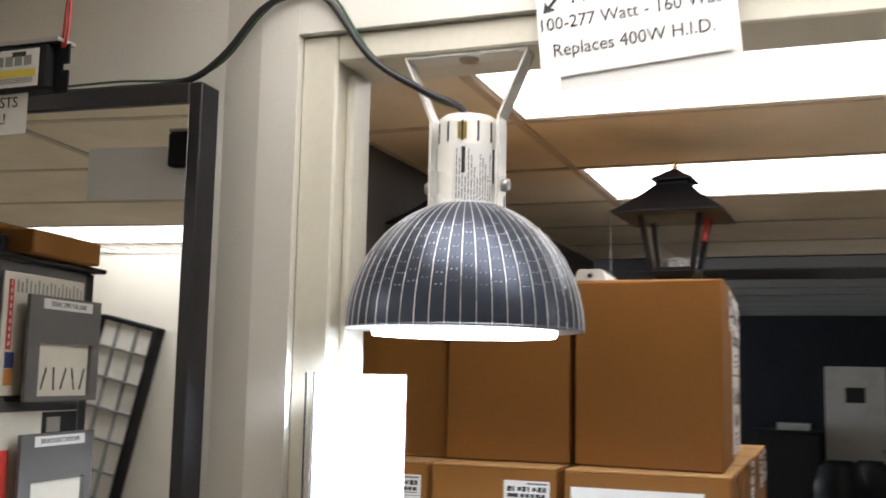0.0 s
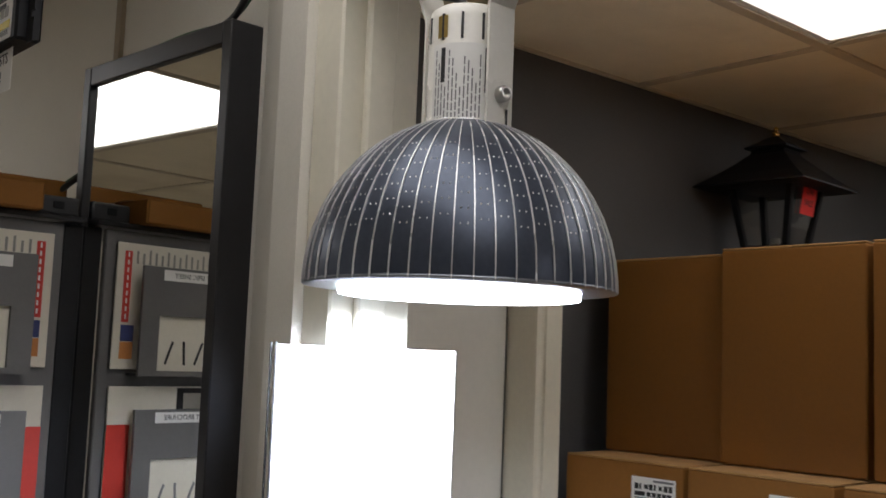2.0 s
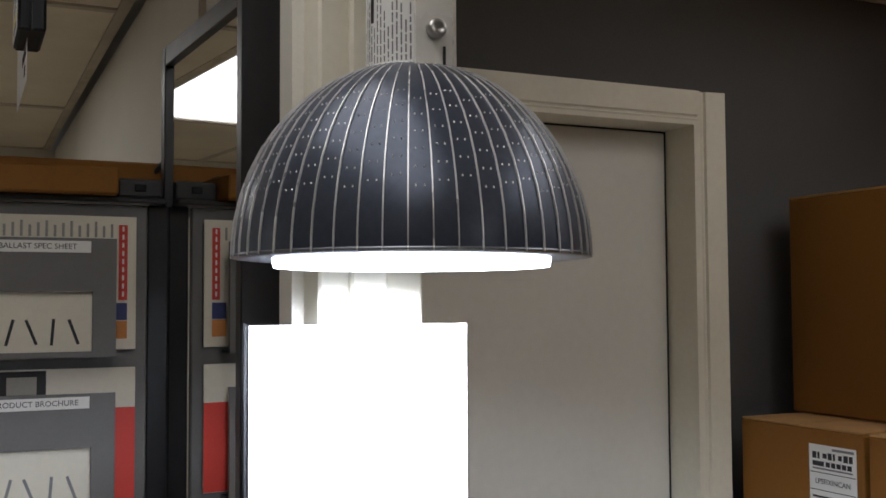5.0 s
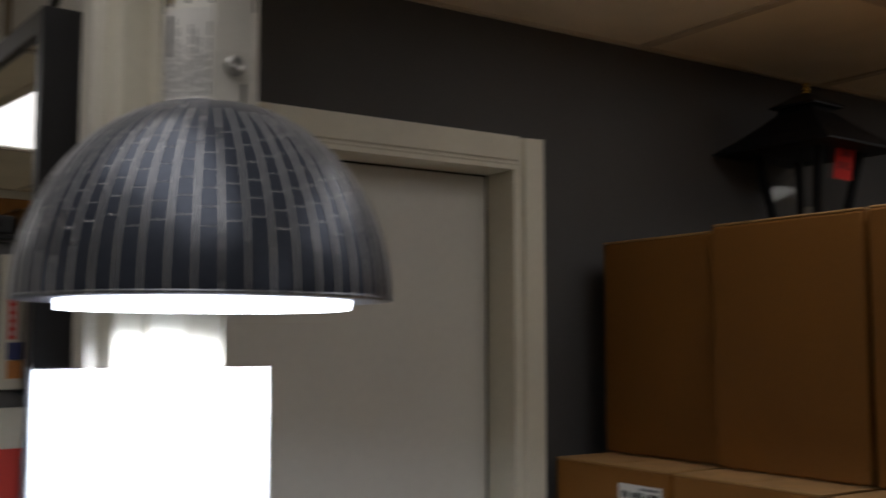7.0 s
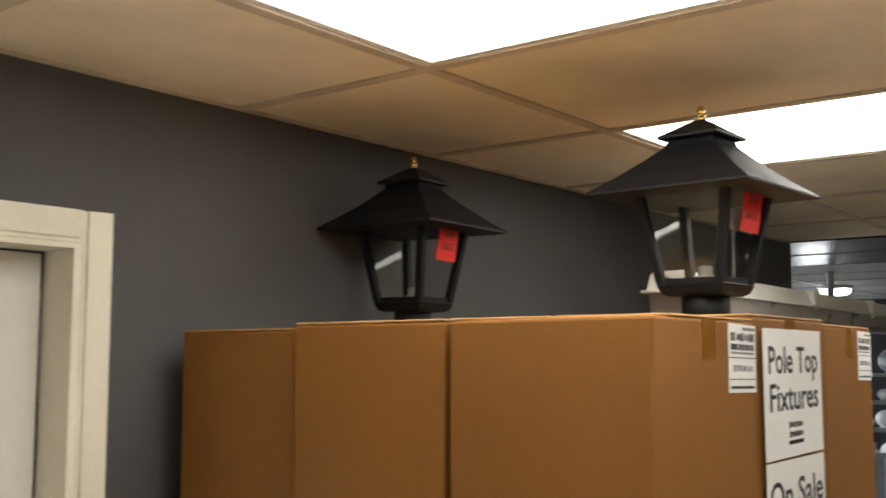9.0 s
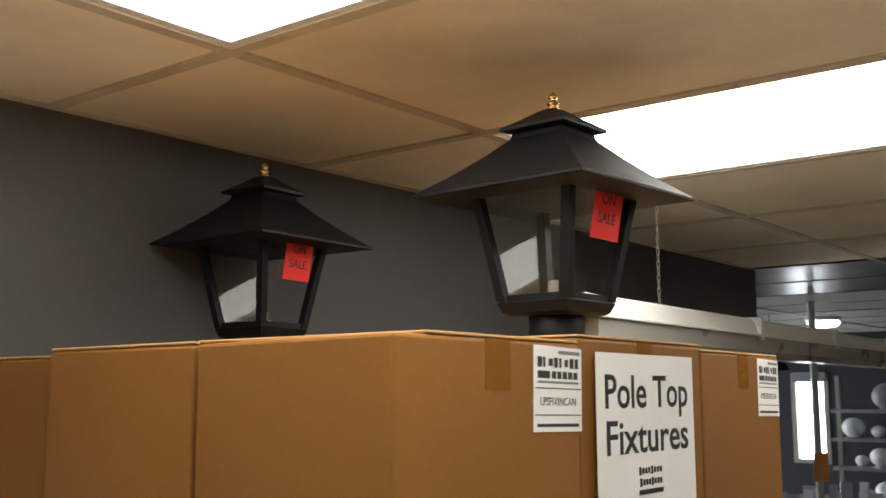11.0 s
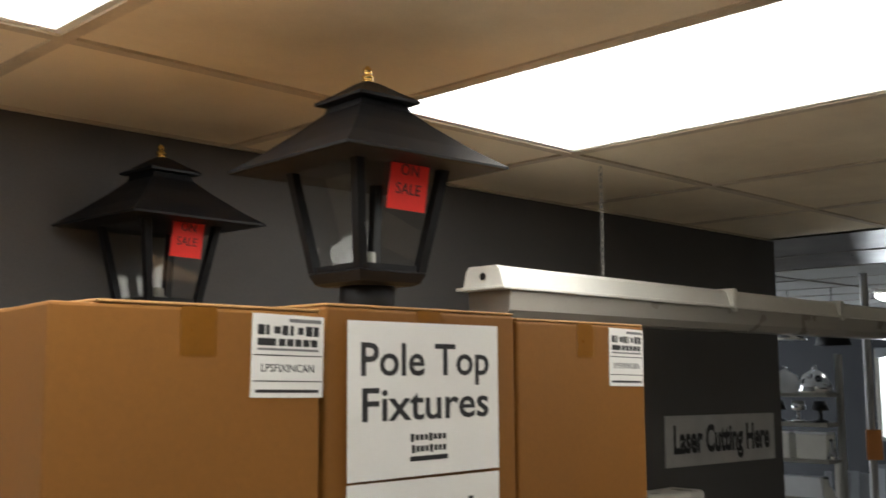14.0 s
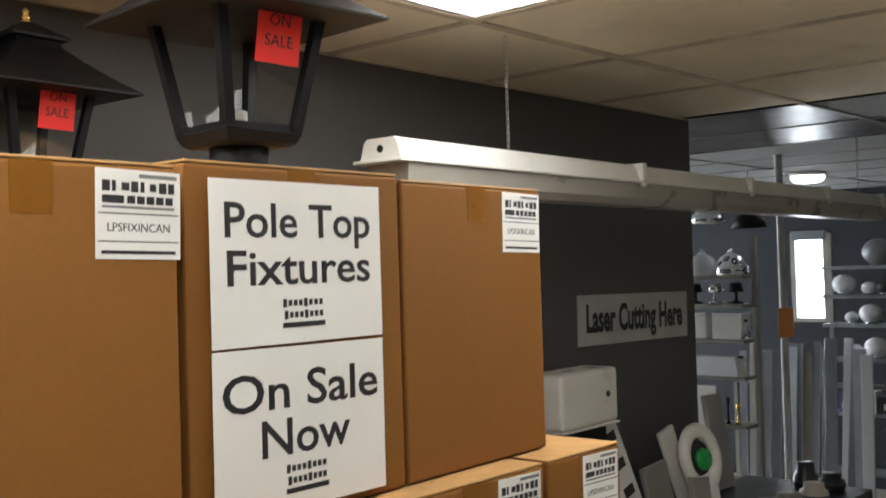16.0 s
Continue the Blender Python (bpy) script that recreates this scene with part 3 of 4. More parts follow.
# top tier, set a little askew
carton(0.33, 0.286, 0.402, pose(0.317, -0.143, TOP, 0, 0, 0.0), "brown cardboard carton against the grey wall")
carton(0.33, 0.290, 0.409, pose(0.297, -0.438, TOP, 0, 0, 0.3), "brown cardboard carton beside the corner carton")
carton(0.328, 0.322, 0.409, pose(0.247, -0.755, TOP, 0, 0, 1.4), "brown corner carton with a white shipping label", front_label="y", skew=0.048, inset=0.047)
carton(0.346, 0.318, 0.418, pose(0.600, -0.738, TOP, 0, 0, 1.5), "brown carton bearing two white sale sheets")
carton(0.340, 0.318, 0.412, pose(0.948, -0.722, TOP, 0, 0, 3.0), "brown end carton with a white shipping label", front_label="y", inset=0.055)
carton(0.34, 0.262, 0.410, pose(0.672, -0.130, TOP), "brown cardboard carton under a lantern")


def sheet(w, h, m, label):
    t = thing("paper_sign", m, label, "sign")
    part("sheet", bx(-w / 2, w / 2, -h / 2 + 0.012, h / 2, -0.0003, 0.0003), PAPER, t)
    return t


def sale_sheet(m, lines, label, size=0.057, lift=0.0):
    t = sheet(0.273, 0.203, m, label)
    up = Matrix.Translation((0, 0, 0.0005))
    for k, (words, wide) in enumerate(lines):
        text("lettering", words, size, up @ Matrix.Translation((0, 0.053 + lift - 0.055 * k, 0)), INK, t, squeeze=wide, weight=0.0007)
    for k, (a, b) in enumerate(((-0.032, 0.034), (-0.030, 0.034))):
        n = 8
        for q in range(n):
            x = a + (b - a) * q / n
            bar("logo", x, x + (b - a) / n * 0.7, -0.042 - 0.014 * k, 0.010 if q in (0, 4) else 0.007, up, INK, t)
    bar("logo", -0.033, 0.035, -0.068, 0.006, up, INK, t)
    return t


S1 = pose(0.595, -0.9045, 1.842, 90, 0, 1.5)
sale_sheet(S1, (("Pole Top", 1.13), ("Fixtures", 1.26)), "white sheet lettered for pole top fixtures")
sale_sheet(pose(0.594, -0.9046, 1.6475, 90, 0.3, 1.5), (("On Sale", 1.30), ("Now", 1.16)), "white sheet announcing a sale", 0.061, -0.004)
sale_sheet(pose(0.0135, -0.752, 1.408, 90, 0, -90), (("Pole Top", 1.13), ("Fixtures", 1.26)), "white lettered sheet on the lower carton")


# ---- post lanterns ----
def lantern(m, label):
    t = thing("post_lantern", m, label, "lantern", "post-top lanterns")
    part("fitter", lathe([(0.036, 0.0), (0.037, 0.002), (0.037, 0.034), (0.034, 0.036)], 24), BLACK_METAL, t, "", True)
    part("base_plate", loft([square(0.042, 0.034), square(0.050, 0.038), square(0.0555, 0.050), square(0.049, 0.056)]), BLACK_METAL, t)
    b0, b1, z0, z1 = 0.0490, 0.0735, 0.052, 0.195
    for sx, sy in ((-1, -1), (1, -1), (1, 1), (-1, 1)):
        part("corner_post", loft([square(0.0066, z0, sx * b0, sy * b0), square(0.0066, z1, sx * b1, sy * b1)]), BLACK_METAL, t)
    for k in range(4):
        bm = bmesh.new()
        a0, a1 = b0 - 0.002, b1 - 0.002
        o = 0.003
        q = [(-a0 + .006, -a0 - o, z0), (a0 - .006, -a0 - o, z0), (a1 - .006, -a1 - o, z1), (-a1 + .006, -a1 - o, z1)]
        bm.faces.new([bm.verts.new(p) for p in q])
        o = part("pane", bm, GLASS, t, "clear glass pane")
        o.matrix_basis = pose(0, 0, 0, 0, 0, 90 * k)
        bm = bx(-a0 + 0.006, a0 - 0.006, -a0 - 0.006, -a0, z0 - 0.002, z0 + 0.008)
        o = part("sill_bar", bm, BLACK_METAL, t)
        o.matrix_basis = pose(0, 0, 0, 0, 0, 90 * k)
    part("socket", lathe([(0.017, 0.055), (0.018, 0.058), (0.018, 0.064), (0.011, 0.066), (0.011, 0.078), (0.009, 0.080), (0.0, 0.080)], 20), DRAB, t, "pale lamp socket", True)
    roof = [square(0.130, 0.185), square(0.1345, 0.186), square(0.1345, 0.189), square(0.10, 0.2135), square(0.066, 0.2415), square(0.042, 0.264), square(0.037, 0.277)]
    part("roof", loft(roof), BLACK_METAL, t, "flared black sheet-metal roof")
    part("cap", loft([square(0.046, 0.274), square(0.0515, 0.275), square(0.0515, 0.279), square(0.030, 0.292), square(0.014, 0.303), square(0.008, 0.306)]), BLACK_METAL, t)
    part("finial", lathe([(0.0, 0.3050), (0.007, 0.3050), (0.0085, 0.3075), (0.0055, 0.3093), (0.008, 0.3118), (0.0085, 0.3143), (0.005, 0.3168), (0.004, 0.3180), (0.0065, 0.3205), (0.006, 0.3236), (0.003, 0.3279), (0.0, 0.3298)], 20), BRASS, t, "turned brass finial", True)
    tag = part("price_tag", bx(-0.032, 0.032, -0.036, 0.036, -0.0004, 0.0004), RED, t, "red hand-lettered sale tag")
    tag.matrix_basis = Matrix.Translation((0.009, -0.0757, 0.163)) @ pose(0, 0, 0, 99.7, 1, 0)
    text("lettering", "ON", 0.020, Matrix.Translation((0, 0.014, 0.0006)), INK, tag)
    text("lettering", "SALE", 0.020, Matrix.Translation((0, -0.010, 0.0006)), INK, tag)
    return t


LZ = TOP + 0.4185
lantern(pose(0.624, -0.752, LZ, 0, 0, -3) @ Matrix.Diagonal((1.065, 1.065, 1.09, 1)), "black post lantern with a brass finial and red tag")
lantern(pose(0.674, -0.087, TOP + 0.4105, 0, 0, 3) @ Matrix.Diagonal((1.065, 1.065, 1.11, 1)), "black post lantern standing close to the grey wall")

# ---- hanging strip light ----
fx = thing("strip_light", pose(1.266, -0.38, 2.055, 0, 0, 2.5), "white moulded strip light hung on chains", "strip light")
prof = [(-0.062, 0.0), (-0.055, 0.006), (-0.045, 0.040), (-0.036, 0.048), (0.036, 0.048), (0.045, 0.040), (0.055, 0.006), (0.062, 0.0)]
LEN = 3.3
part("housing", extrude(prof, "x", 0.006, LEN), WHITE_PLASTIC, fx)
part("end_cap", loft([[(0.0, u * 1.0, v) for u, v in prof], [(0.008, u * 1.03, v * 1.02) for u, v in prof]]), WHITE_PLASTIC, fx)
part("diffuser", extrude([(-0.058, -0.001), (-0.055, -0.045), (-0.04, -0.062), (0.04, -0.062), (0.055, -0.045), (0.058, -0.001)], "x", 0.02, LEN - 0.02), GREY_PLASTIC, fx, "unlit grey plastic diffuser")
part("lip", bx(-0.012, LEN + 0.01, -0.066, 0.066, -0.003, 0.004, 0.001), WHITE_PLASTIC, fx)
knock = part("knockout", lathe([(0.0, 0.0), (0.008, 0.0), (0.008, 0.002), (0.0, 0.002)], 20), BLACK_PLASTIC, fx)
knock.matrix_basis = pose(-0.0015, 0.0, 0.026, 0, 90, 0)
for x in (1.0, 1.75, 2.5, 3.2):
    part("clip", bx(x - 0.012, x + 0.012, -0.066, 0.066, -0.012, 0.052, 0.003), WHITE_PLASTIC, fx)
ch = thing("hanging_chain", pose(1.715, -0.361, 2.085), "thin steel chain hanging from the ceiling", "chain", "chains of the strip light")
n = 18
for k in range(n):
    z = (CEIL - 2.085) * (k + 0.5) / n
    pts = [(0.004 * math.cos(a), 0, 0.0105 * math.sin(a)) for a in [2 * math.pi * q / 8 for q in range(9)]]
    o = part("link", tube(pts, 0.0009, 4, 1), DRAB, ch)
    o.matrix_basis = pose(0, 0, z, 0, 0, 90 * (k % 2))
copy_thing(ch, pose(4.35, -0.235, 2.085))

# ---- laser cutting sign ----
ls = thing("wall_sign", pose(2.98, 0.0705, 1.645, 90, 0.9, 0), "silver sign lettered for laser cutting on the grey wall", "sign")
part("panel", bx(-0.365, 0.365, -0.084, 0.084, 0, 0.006, 0.001), mat("brushed_sign_grey", (0.50, 0.50, 0.49), 0.4, 0.2, bump=0.01), ls)
text("lettering", "Laser Cutting Here", 0.125, Matrix.Translation((0, 0.0, 0.0065)), INK, ls, squeeze=0.66, weight=0.0045)

# ---- brochure rack beside the mirror ----
rk = thing("brochure_rack", pose(-1.150, 0.02, 0), "grey brochure rack filled with printed leaflets", "rack")
part("back_panel", bx(-0.128, 0.124, 0.004, 0.016, 0.02, 1.895, 0.002), POCKET, rk)
part("side_post", bx(0.126, 0.156, 0.012, 0.034, 0.0, 1.896, 0.002), BLACK_FRAME, rk)
part("side_post", bx(-0.164, -0.130, 0.012, 0.034, 0.0, 1.896, 0.002), BLACK_FRAME, rk)
part("top_board", bx(-0.164, 0.150, -0.012, 0.21, 1.897, 1.905, 0.002), BLACK_FRAME, rk)
part("foot", bx(-0.17, 0.165, -0.16, 0.16, 0.0, 0.019, 0.004), BLACK_FRAME, rk)
for k in range(6):
    zt = 1.877 - 0.212 * k
    bro = part("brochure", bx(-0.108, 0.108, -0.004, -0.001, zt - 0.187, zt, 0.0005), CREAM, rk, "printed leaflet in its pocket")
    bro.matrix_basis = pose(0, 0, 0)
    if k % 2 == 0:
        for q in range(17):
            part("print", bx(-0.100 + q * 0.0108, -0.0965 + q * 0.0108, -0.0046, -0.0041, zt - 0.030, zt - 0.014 + 0.003 * (q % 3)), DRAB, bro)
        part("print", bx(0.084, 0.096, -0.0047, -0.0041, zt - 0.118, zt - 0.012), REDP, bro)
        for q in range(9):
            part("print", bx(0.0887, 0.0913, -0.0052, -0.0048, zt - 0.113 + q * 0.0115, zt - 0.106 + q * 0.0115), PAPER, bro)
        part("print", bx(0.074, 0.096, -0.0047, -0.0041, zt - 0.146, zt - 0.122), NAVY, bro)
        part("print", bx(0.074, 0.096, -0.0047, -0.0041, zt - 0.172, zt - 0.147), ORANGE, bro)
    else:
        part("print", bx(-0.108, -0.010, -0.0046, -0.0041, zt - 0.035, zt - 0.002), INK, bro)
        part("print", bx(-0.060, -0.022, -0.0051, -0.0047, zt - 0.034, zt - 0.010), GREY_PLASTIC, bro)
        part("print", bx(0.070, 0.108, -0.0046, -0.0041, zt - 0.186, zt - 0.056), REDP, bro)
    z0, z1 = zt - 0.196, zt - 0.033
    def ring(x0, x1, a, b, y):
        return [(x0, y, a), (x1, y, a), (x1, y, b), (x0, y, b)]

    outer, inner = (-0.122, 0.078, z0, z1), (-0.0998, 0.0468, z0 + 0.008, z0 + 0.090)
    part("pocket", loft([ring(*outer, -0.030), ring(*inner, -0.030), ring(*inner, -0.024), ring(*outer, -0.024), ring(*outer, -0.030)], cap=False), POCKET, rk, "grey plastic pocket with a window")
    part("pocket_floor", bx(-0.122, 0.078, -0.0238, 0.003, z0, z0 + 0.004), BLACK_PLASTIC, rk)
    part("card", bx(-0.0995, 0.0465, -0.0232, -0.0212, z0 + 0.008, z0 + 0.092), CREAM, rk, "card behind the pocket window")
    for q in range(5):
        o = part("print", bx(-0.002, 0.002, -0.0238, -0.0233, -0.018, 0.018), GREYINK if k % 2 else INK, rk)
        o.matrix_basis = pose(-0.085 + q * 0.027, 0, z0 + 0.035, 0, (-18, 14, -22, 4, -20)[q])
    lb = part("pocket_label", bx(-0.094, 0.044, -0.0308, -0.0302, z1 - 0.020, z1 - 0.004), PAPER, rk, "white strip label")
    text("lettering", "BALLAST SPEC SHEET" if k % 2 == 0 else "PRODUCT BROCHURE", 0.0105, pose(-0.024, -0.0311, z1 - 0.012, 90, 0, 0), INK, lb)
for x, y, z0, z1, w, dp in ((-1.125, 0.165, 1.9055, 1.969, 0.27, 0.10), (-1.165, 0.05, 1.9055, 1.944, 0.19, 0.12)):
    b = thing("small_carton", pose(x, y, z0), "flat brown carton lying on the brochure rack", "box", "cartons on the rack")
    part("body", bx(-w / 2, w / 2, -dp / 2, dp / 2, 0, z1 - z0, 0.003), CARD, b)
    part("tape", bx(-w / 2 - 0.0004, w / 2 + 0.0004, -0.02, 0.02, z1 - z0 - 0.001, z1 - z0 + 0.0006), TAPE, b)
b = thing("black_case", pose(-1.035, 0.06, 1.9055), "small black plastic case on the rack", "case")
part("body", bx(-0.032, 0.032, -0.03, 0.03, 0, 0.028, 0.004, 2), BLACK_PLASTIC, b)
part("clasp", bx(-0.008, 0.008, -0.033, -0.0302, 0.010, 0.020, 0.001), BLACK_METAL, b)
bt = tagged(part("trim_batten", bx(-0.938, -0.9295, 0.088, 0.106, 0, CEIL), mat("tan_batten", (0.30, 0.24, 0.16), 0.6), None), "thin tan batten on the partition wall", "trim", kind="structure")

# ---- back wall of the front room, seen in the mirror ----
def louvre(m, label, cols, rows, w, h):
    t = thing("louvre_fixture", m, label, "light fixture", "fixtures hung on the back wall")
    part("housing", bx(-w / 2, w / 2, 0.012, 0.075, -h / 2, h / 2, 0.004), BLACK_METAL, t)
    part("reflector", bx(-w / 2 + 0.02, w / 2 - 0.02, 0.006, 0.0115, -h / 2 + 0.02, h / 2 - 0.02), WHITE_METAL, t)
    for s in (-1, 1):
        part("frame", bx(s * (w / 2 - 0.01) - 0.01, s * (w / 2 - 0.01) + 0.01, -0.02, 0.0115, -h / 2, h / 2), BLACK_METAL, t)
        part("frame", bx(-w / 2 + 0.0202, w / 2 - 0.0202, -0.02, 0.0115, s * (h / 2 - 0.01) - 0.01, s * (h / 2 - 0.01) + 0.01), BLACK_METAL, t)
    for i in range(1, cols):
        x = -w / 2 + w * i / cols
        part("blade", bx(x - 0.004, x + 0.004, -0.018, 0.005, -h / 2 + 0.021, h / 2 - 0.021), ALU, t)
    for j in range(1, rows):
        z = -h / 2 + h * j / rows
        part("cross_blade", bx(-w / 2 + 0.021, w / 2 - 0.021, -0.019, 0.0052, z - 0.005, z + 0.005), ALU, t)
    return t


louvre(pose(-4.43, 1.80, 1.54, 0, -13, 90), "tilted parabolic louvre fixture with a black frame", 3, 6, 0.32, 0.90)
louvre(pose(-4.43, 2.11, 1.72, 0, -12, 90), "tilted louvred fixture with a plain white lens", 2, 12, 0.20, 0.48)
sg = thing("paper_sign", pose(-4.507, 2.33, 2.255, 90, 0, 90), "white printed sheet about wire guards on the wall", "sign")
part("sheet", bx(-0.14, 0.14, -0.11, 0.11, 0, 0.0006), PAPER, sg)
text("lettering", "WIREGUARDS", 0.038, Matrix.Translation((0, 0.075, 0.001)), INK, sg)
for k, y in enumerate((0.025, -0.025, -0.06)):
    bar("print", -0.12 + 0.02 * k, 0.12 - 0.01 * k, y, 0.016, Matrix.Translation((0, 0, 0.0008)), GREYINK, sg)
bl = thing("blue_case", pose(-4.36, 2.20, 0.0, 0, 0, 90), "blue plastic case standing against the side wall", "case")
part("body", bx(-0.15, 0.15, -0.12, 0.12, 0.0, 1.25, 0.02, 2), BLUE, bl)
part("lid", bx(-0.155, 0.155, -0.125, 0.125, 1.251, 1.28, 0.008, 2), BLUE, bl)
part("edge_strip", bx(0.12, 0.15, -0.128, -0.121, 0.02, 1.24, 0.002), MILK, bl, "pale edge strip")
gd = thing("wire_guard", pose(-4.185, 1.39, CEIL), "wire guard below the troffer's edge", "guard")
for k in range(12):
    y = 0.58 - k * 0.106
    part("wire", bx(-0.35, 0.30, y - 0.002, y + 0.002, -0.052, -0.048), STEEL, gd)
for s in (-1, 1):
    part("side_wire", bx(s * 0.30 - 0.002 - 0.02, s * 0.30 + 0.002 - 0.02, -0.60, 0.60, -0.0478, -0.0438), STEEL, gd)
    part("stem", bx(s * 0.30 - 0.0215, s * 0.30 - 0.0185, -0.003, 0.003, -0.0435, 0.004), STEEL, gd)

# ---- ballast and sheets at the header ----
ba = thing("ballast", pose(-1.20, -0.292, 2.056, 0, 0, -90), "black lighting ballast with a yellow label on red wires", "ballast")
BW = 0.13
part("case", bx(-BW, -0.020, -0.015, 0.015, 0.004, 0.060, 0.003), BLACK_METAL, ba)
fl = bmesh.new()
bx(-0.0195, 0.0, -0.002, 0.0005, 0.0, 0.028, bm=fl)
bx(-0.0195, -0.009, -0.002, 0.0005, 0.028, 0.036, bm=fl)
bx(-0.0195, 0.0, -0.002, 0.0005, 0.036, 0.060, bm=fl)
part("mounting_flange", fl, BLACK_METAL, ba)
part("top_channel", bx(-BW, -0.006, -0.016, 0.016, 0.0605, 0.066, 0.001), STEEL, ba)
lab = part("label", bx(-BW + 0.004, -0.032, -0.0158, -0.0152, 0.008, 0.054), PAPER, ba, "white and yellow rating label")
part("print", bx(-0.098, -0.036, -0.0163, -0.0159, 0.020, 0.029), YELLOW, lab)
part("print", bx(-0.072, -0.052, -0.0163, -0.0159, 0.045, 0.051), INK, lab)
for k in range(3):
    part("print", bx(-0.098, -0.040, -0.0163, -0.0159, 0.013 + k * 0.0022, 0.0138 + k * 0.0022), GREYINK, lab)
for k in range(4):
    part("print", bx(-0.096 + k * 0.014, -0.085 + k * 0.014, -0.0163, -0.0159, 0.034, 0.046), DRAB, lab)
for k in (0, 1):
    part("red_wire", tube([(-0.010 + 0.004 * k, -0.003, 0.055), (-0.006 + 0.006 * k, -0.005, 0.10), (-0.003 - 0.002 * k, 0.0, 0.18), (-0.012 + 0.01 * k, 0.004, CEIL - 2.056)], 0.0016), REDWIRE, ba, "thin red lead", True)
p1 = thing("paper_sign", pose(-1.203, -0.131, 2.047, 90, 0, -90), "white sheet hanging below the ballast", "sign")
part("sheet", bx(-0.12, 0.105, -0.037, 0.05, 0, 0.0004), PAPER, p1)
text("lettering", "BALLASTS", 0.0185, Matrix.Translation((0.050, 0.002, 0.0006)), INK, p1)
text("lettering", "LL!", 0.0185, Matrix.Translation((0.062, -0.018, 0.0006)), INK, p1)
p2 = thing("paper_sign", pose(-0.968, -0.912, 2.238, 90, -4.5, -90), "white sheet about the high bay lamp on the header", "sign")
part("sheet", bx(-0.114, 0.114, -0.135, 0.130, 0.001, 0.0014), PAPER, p2)
part("back_sheet", bx(-0.092, 0.124, -0.153, 0.110, -0.002, -0.0016), PAPER, p2)
for words, y, sz in (("HIGH - BAY", -0.036, 0.029), ("100-277 Watt - 160 Watt", -0.068, 0.0228), ("Replaces 400W H.I.D.", -0.102, 0.0228)):
    text("lettering", words, sz, Matrix.Translation((0, y, 0.0017)), INK, p2, squeeze=0.95)
o = part("arrow", extrude([(-0.106, -0.052), (-0.090, -0.050), (-0.096, -0.046), (-0.080, -0.030), (-0.083, -0.027), (-0.099, -0.043), (-0.103, -0.037)], "z", 0.0016, 0.0019), INK, p2)

# hinge leaf on the jamb of the opening
hg = thing("hinge", pose(-0.8315, -0.478, 1.985), "small brass-coloured hinge leaf on the cream jamb", "hinge")
part("leaf", bx(0, 0.002, -0.02, 0.02, -0.03, 0.03, 0.0005), BRASS, hg)
part("knuckle", lathe([(0.004, -0.03), (0.0045, -0.028), (0.0045, 0.028), (0.004, 0.03)], 12), BRASS, hg, "", True).matrix_basis = pose(0.004, -0.024, 0)

# ---- bench of parts below the laser sign ----
bn = thing("work_bench", pose(2.75, -0.20, 0), "dark work bench along the grey wall", "bench")
part("top", bx(-1.15, 1.0, -0.26, 0.24, 0.93, 0.965, 0.004), BLACK_PLASTIC, bn)
for sx in (-1.08, 0.93):
    for sy in (-0.22, 0.20):
        part("leg", bx(sx - 0.025, sx + 0.025, sy - 0.025, sy + 0.025, 0, 0.93), DRAB, bn)
BT = 0.966
dk = thing("wall_box_light", pose(2.46, -0.05, BT), "white metal box fixture on a black stand", "light fixture")
part("body", bx(-0.16, 0.15, -0.03, 0.10, 0.375, 0.545, 0.014, 3), WHITE_METAL, dk)
part("cover_lip", bx(-0.163, 0.153, -0.0325, 0.055, 0.3675, 0.3745, 0.002), WHITE_METAL, dk)
part("stand", bx(-0.12, 0.12, 0.0, 0.08, 0.0, 0.367), BLACK_METAL, dk)
for x in (0.09,):
    k = part("knockout", lathe([(0, 0), (0.010, 0), (0.010, 0.002), (0, 0.002)], 16), BLACK_PLASTIC, dk)
    k.matrix_basis = pose(x, -0.0305, 0.465, 90, 0, 0)


def plank(x, y, w, h, tilt, material, label, holes=0, name="leaning_panel", cat="panel"):
    t = thing(name, pose(x, y, BT, -10, tilt, 0), label, cat, "parts leaning on the wall")
    part("board", bx(-w / 2, w / 2, 0, 0.02, 0.002, h, 0.003), material, t)
    for k in range(holes):
        part("cutout", bx(-w / 4, w / 4, -0.0016, -0.0004, h * (k + 0.4) / holes, h * (k + 0.75) / holes), BLACK_PLASTIC, t)
    return t


plank(2.72, -0.09, 0.11, 0.37, -16, WHITE_PLASTIC, "white louvred strip leaning on the wall", 4)
plank(2.86, -0.10, 0.15, 0.20, -4, DRAB, "dull grey metal plate leaning on the wall")
plank(3.04, -0.10, 0.09, 0.31, -14, WHITE_PLASTIC, "pale cover strip leaning on the wall")
plank(3.47, -0.02, 0.13, 0.36, 2, mat("pale_board", (0.34, 0.33, 0.31), 0.6), "pale grey board standing upright")
plank(2.90, -0.22, 0.12, 0.16, 8, GREY_PLASTIC, "small grey housing propped up")
rg = thing("ring_fixture", pose(3.06, -0.12, BT + 0.190, 78, 0, -14) @ Matrix.Scale(0.72, 4), "white ring fixture with a green centre", "light fixture")
ring = [[((0.105 + 0.03 * math.cos(b)) * math.cos(a), (0.105 + 0.03 * math.cos(b)) * math.sin(a) * 1.25, 0.03 * math.sin(b)) for b in [2 * math.pi * q / 12 for q in range(12)]] for a in [2 * math.pi * q / 32 for q in range(33)]]
part("ring", loft(ring, cap=False), WHITE_PLASTIC, rg, "", True)
part("centre", lathe([(0, -0.02), (0.085, -0.02), (0.085, -0.012), (0, -0.012)], 32), BLACK_PLASTIC, rg)
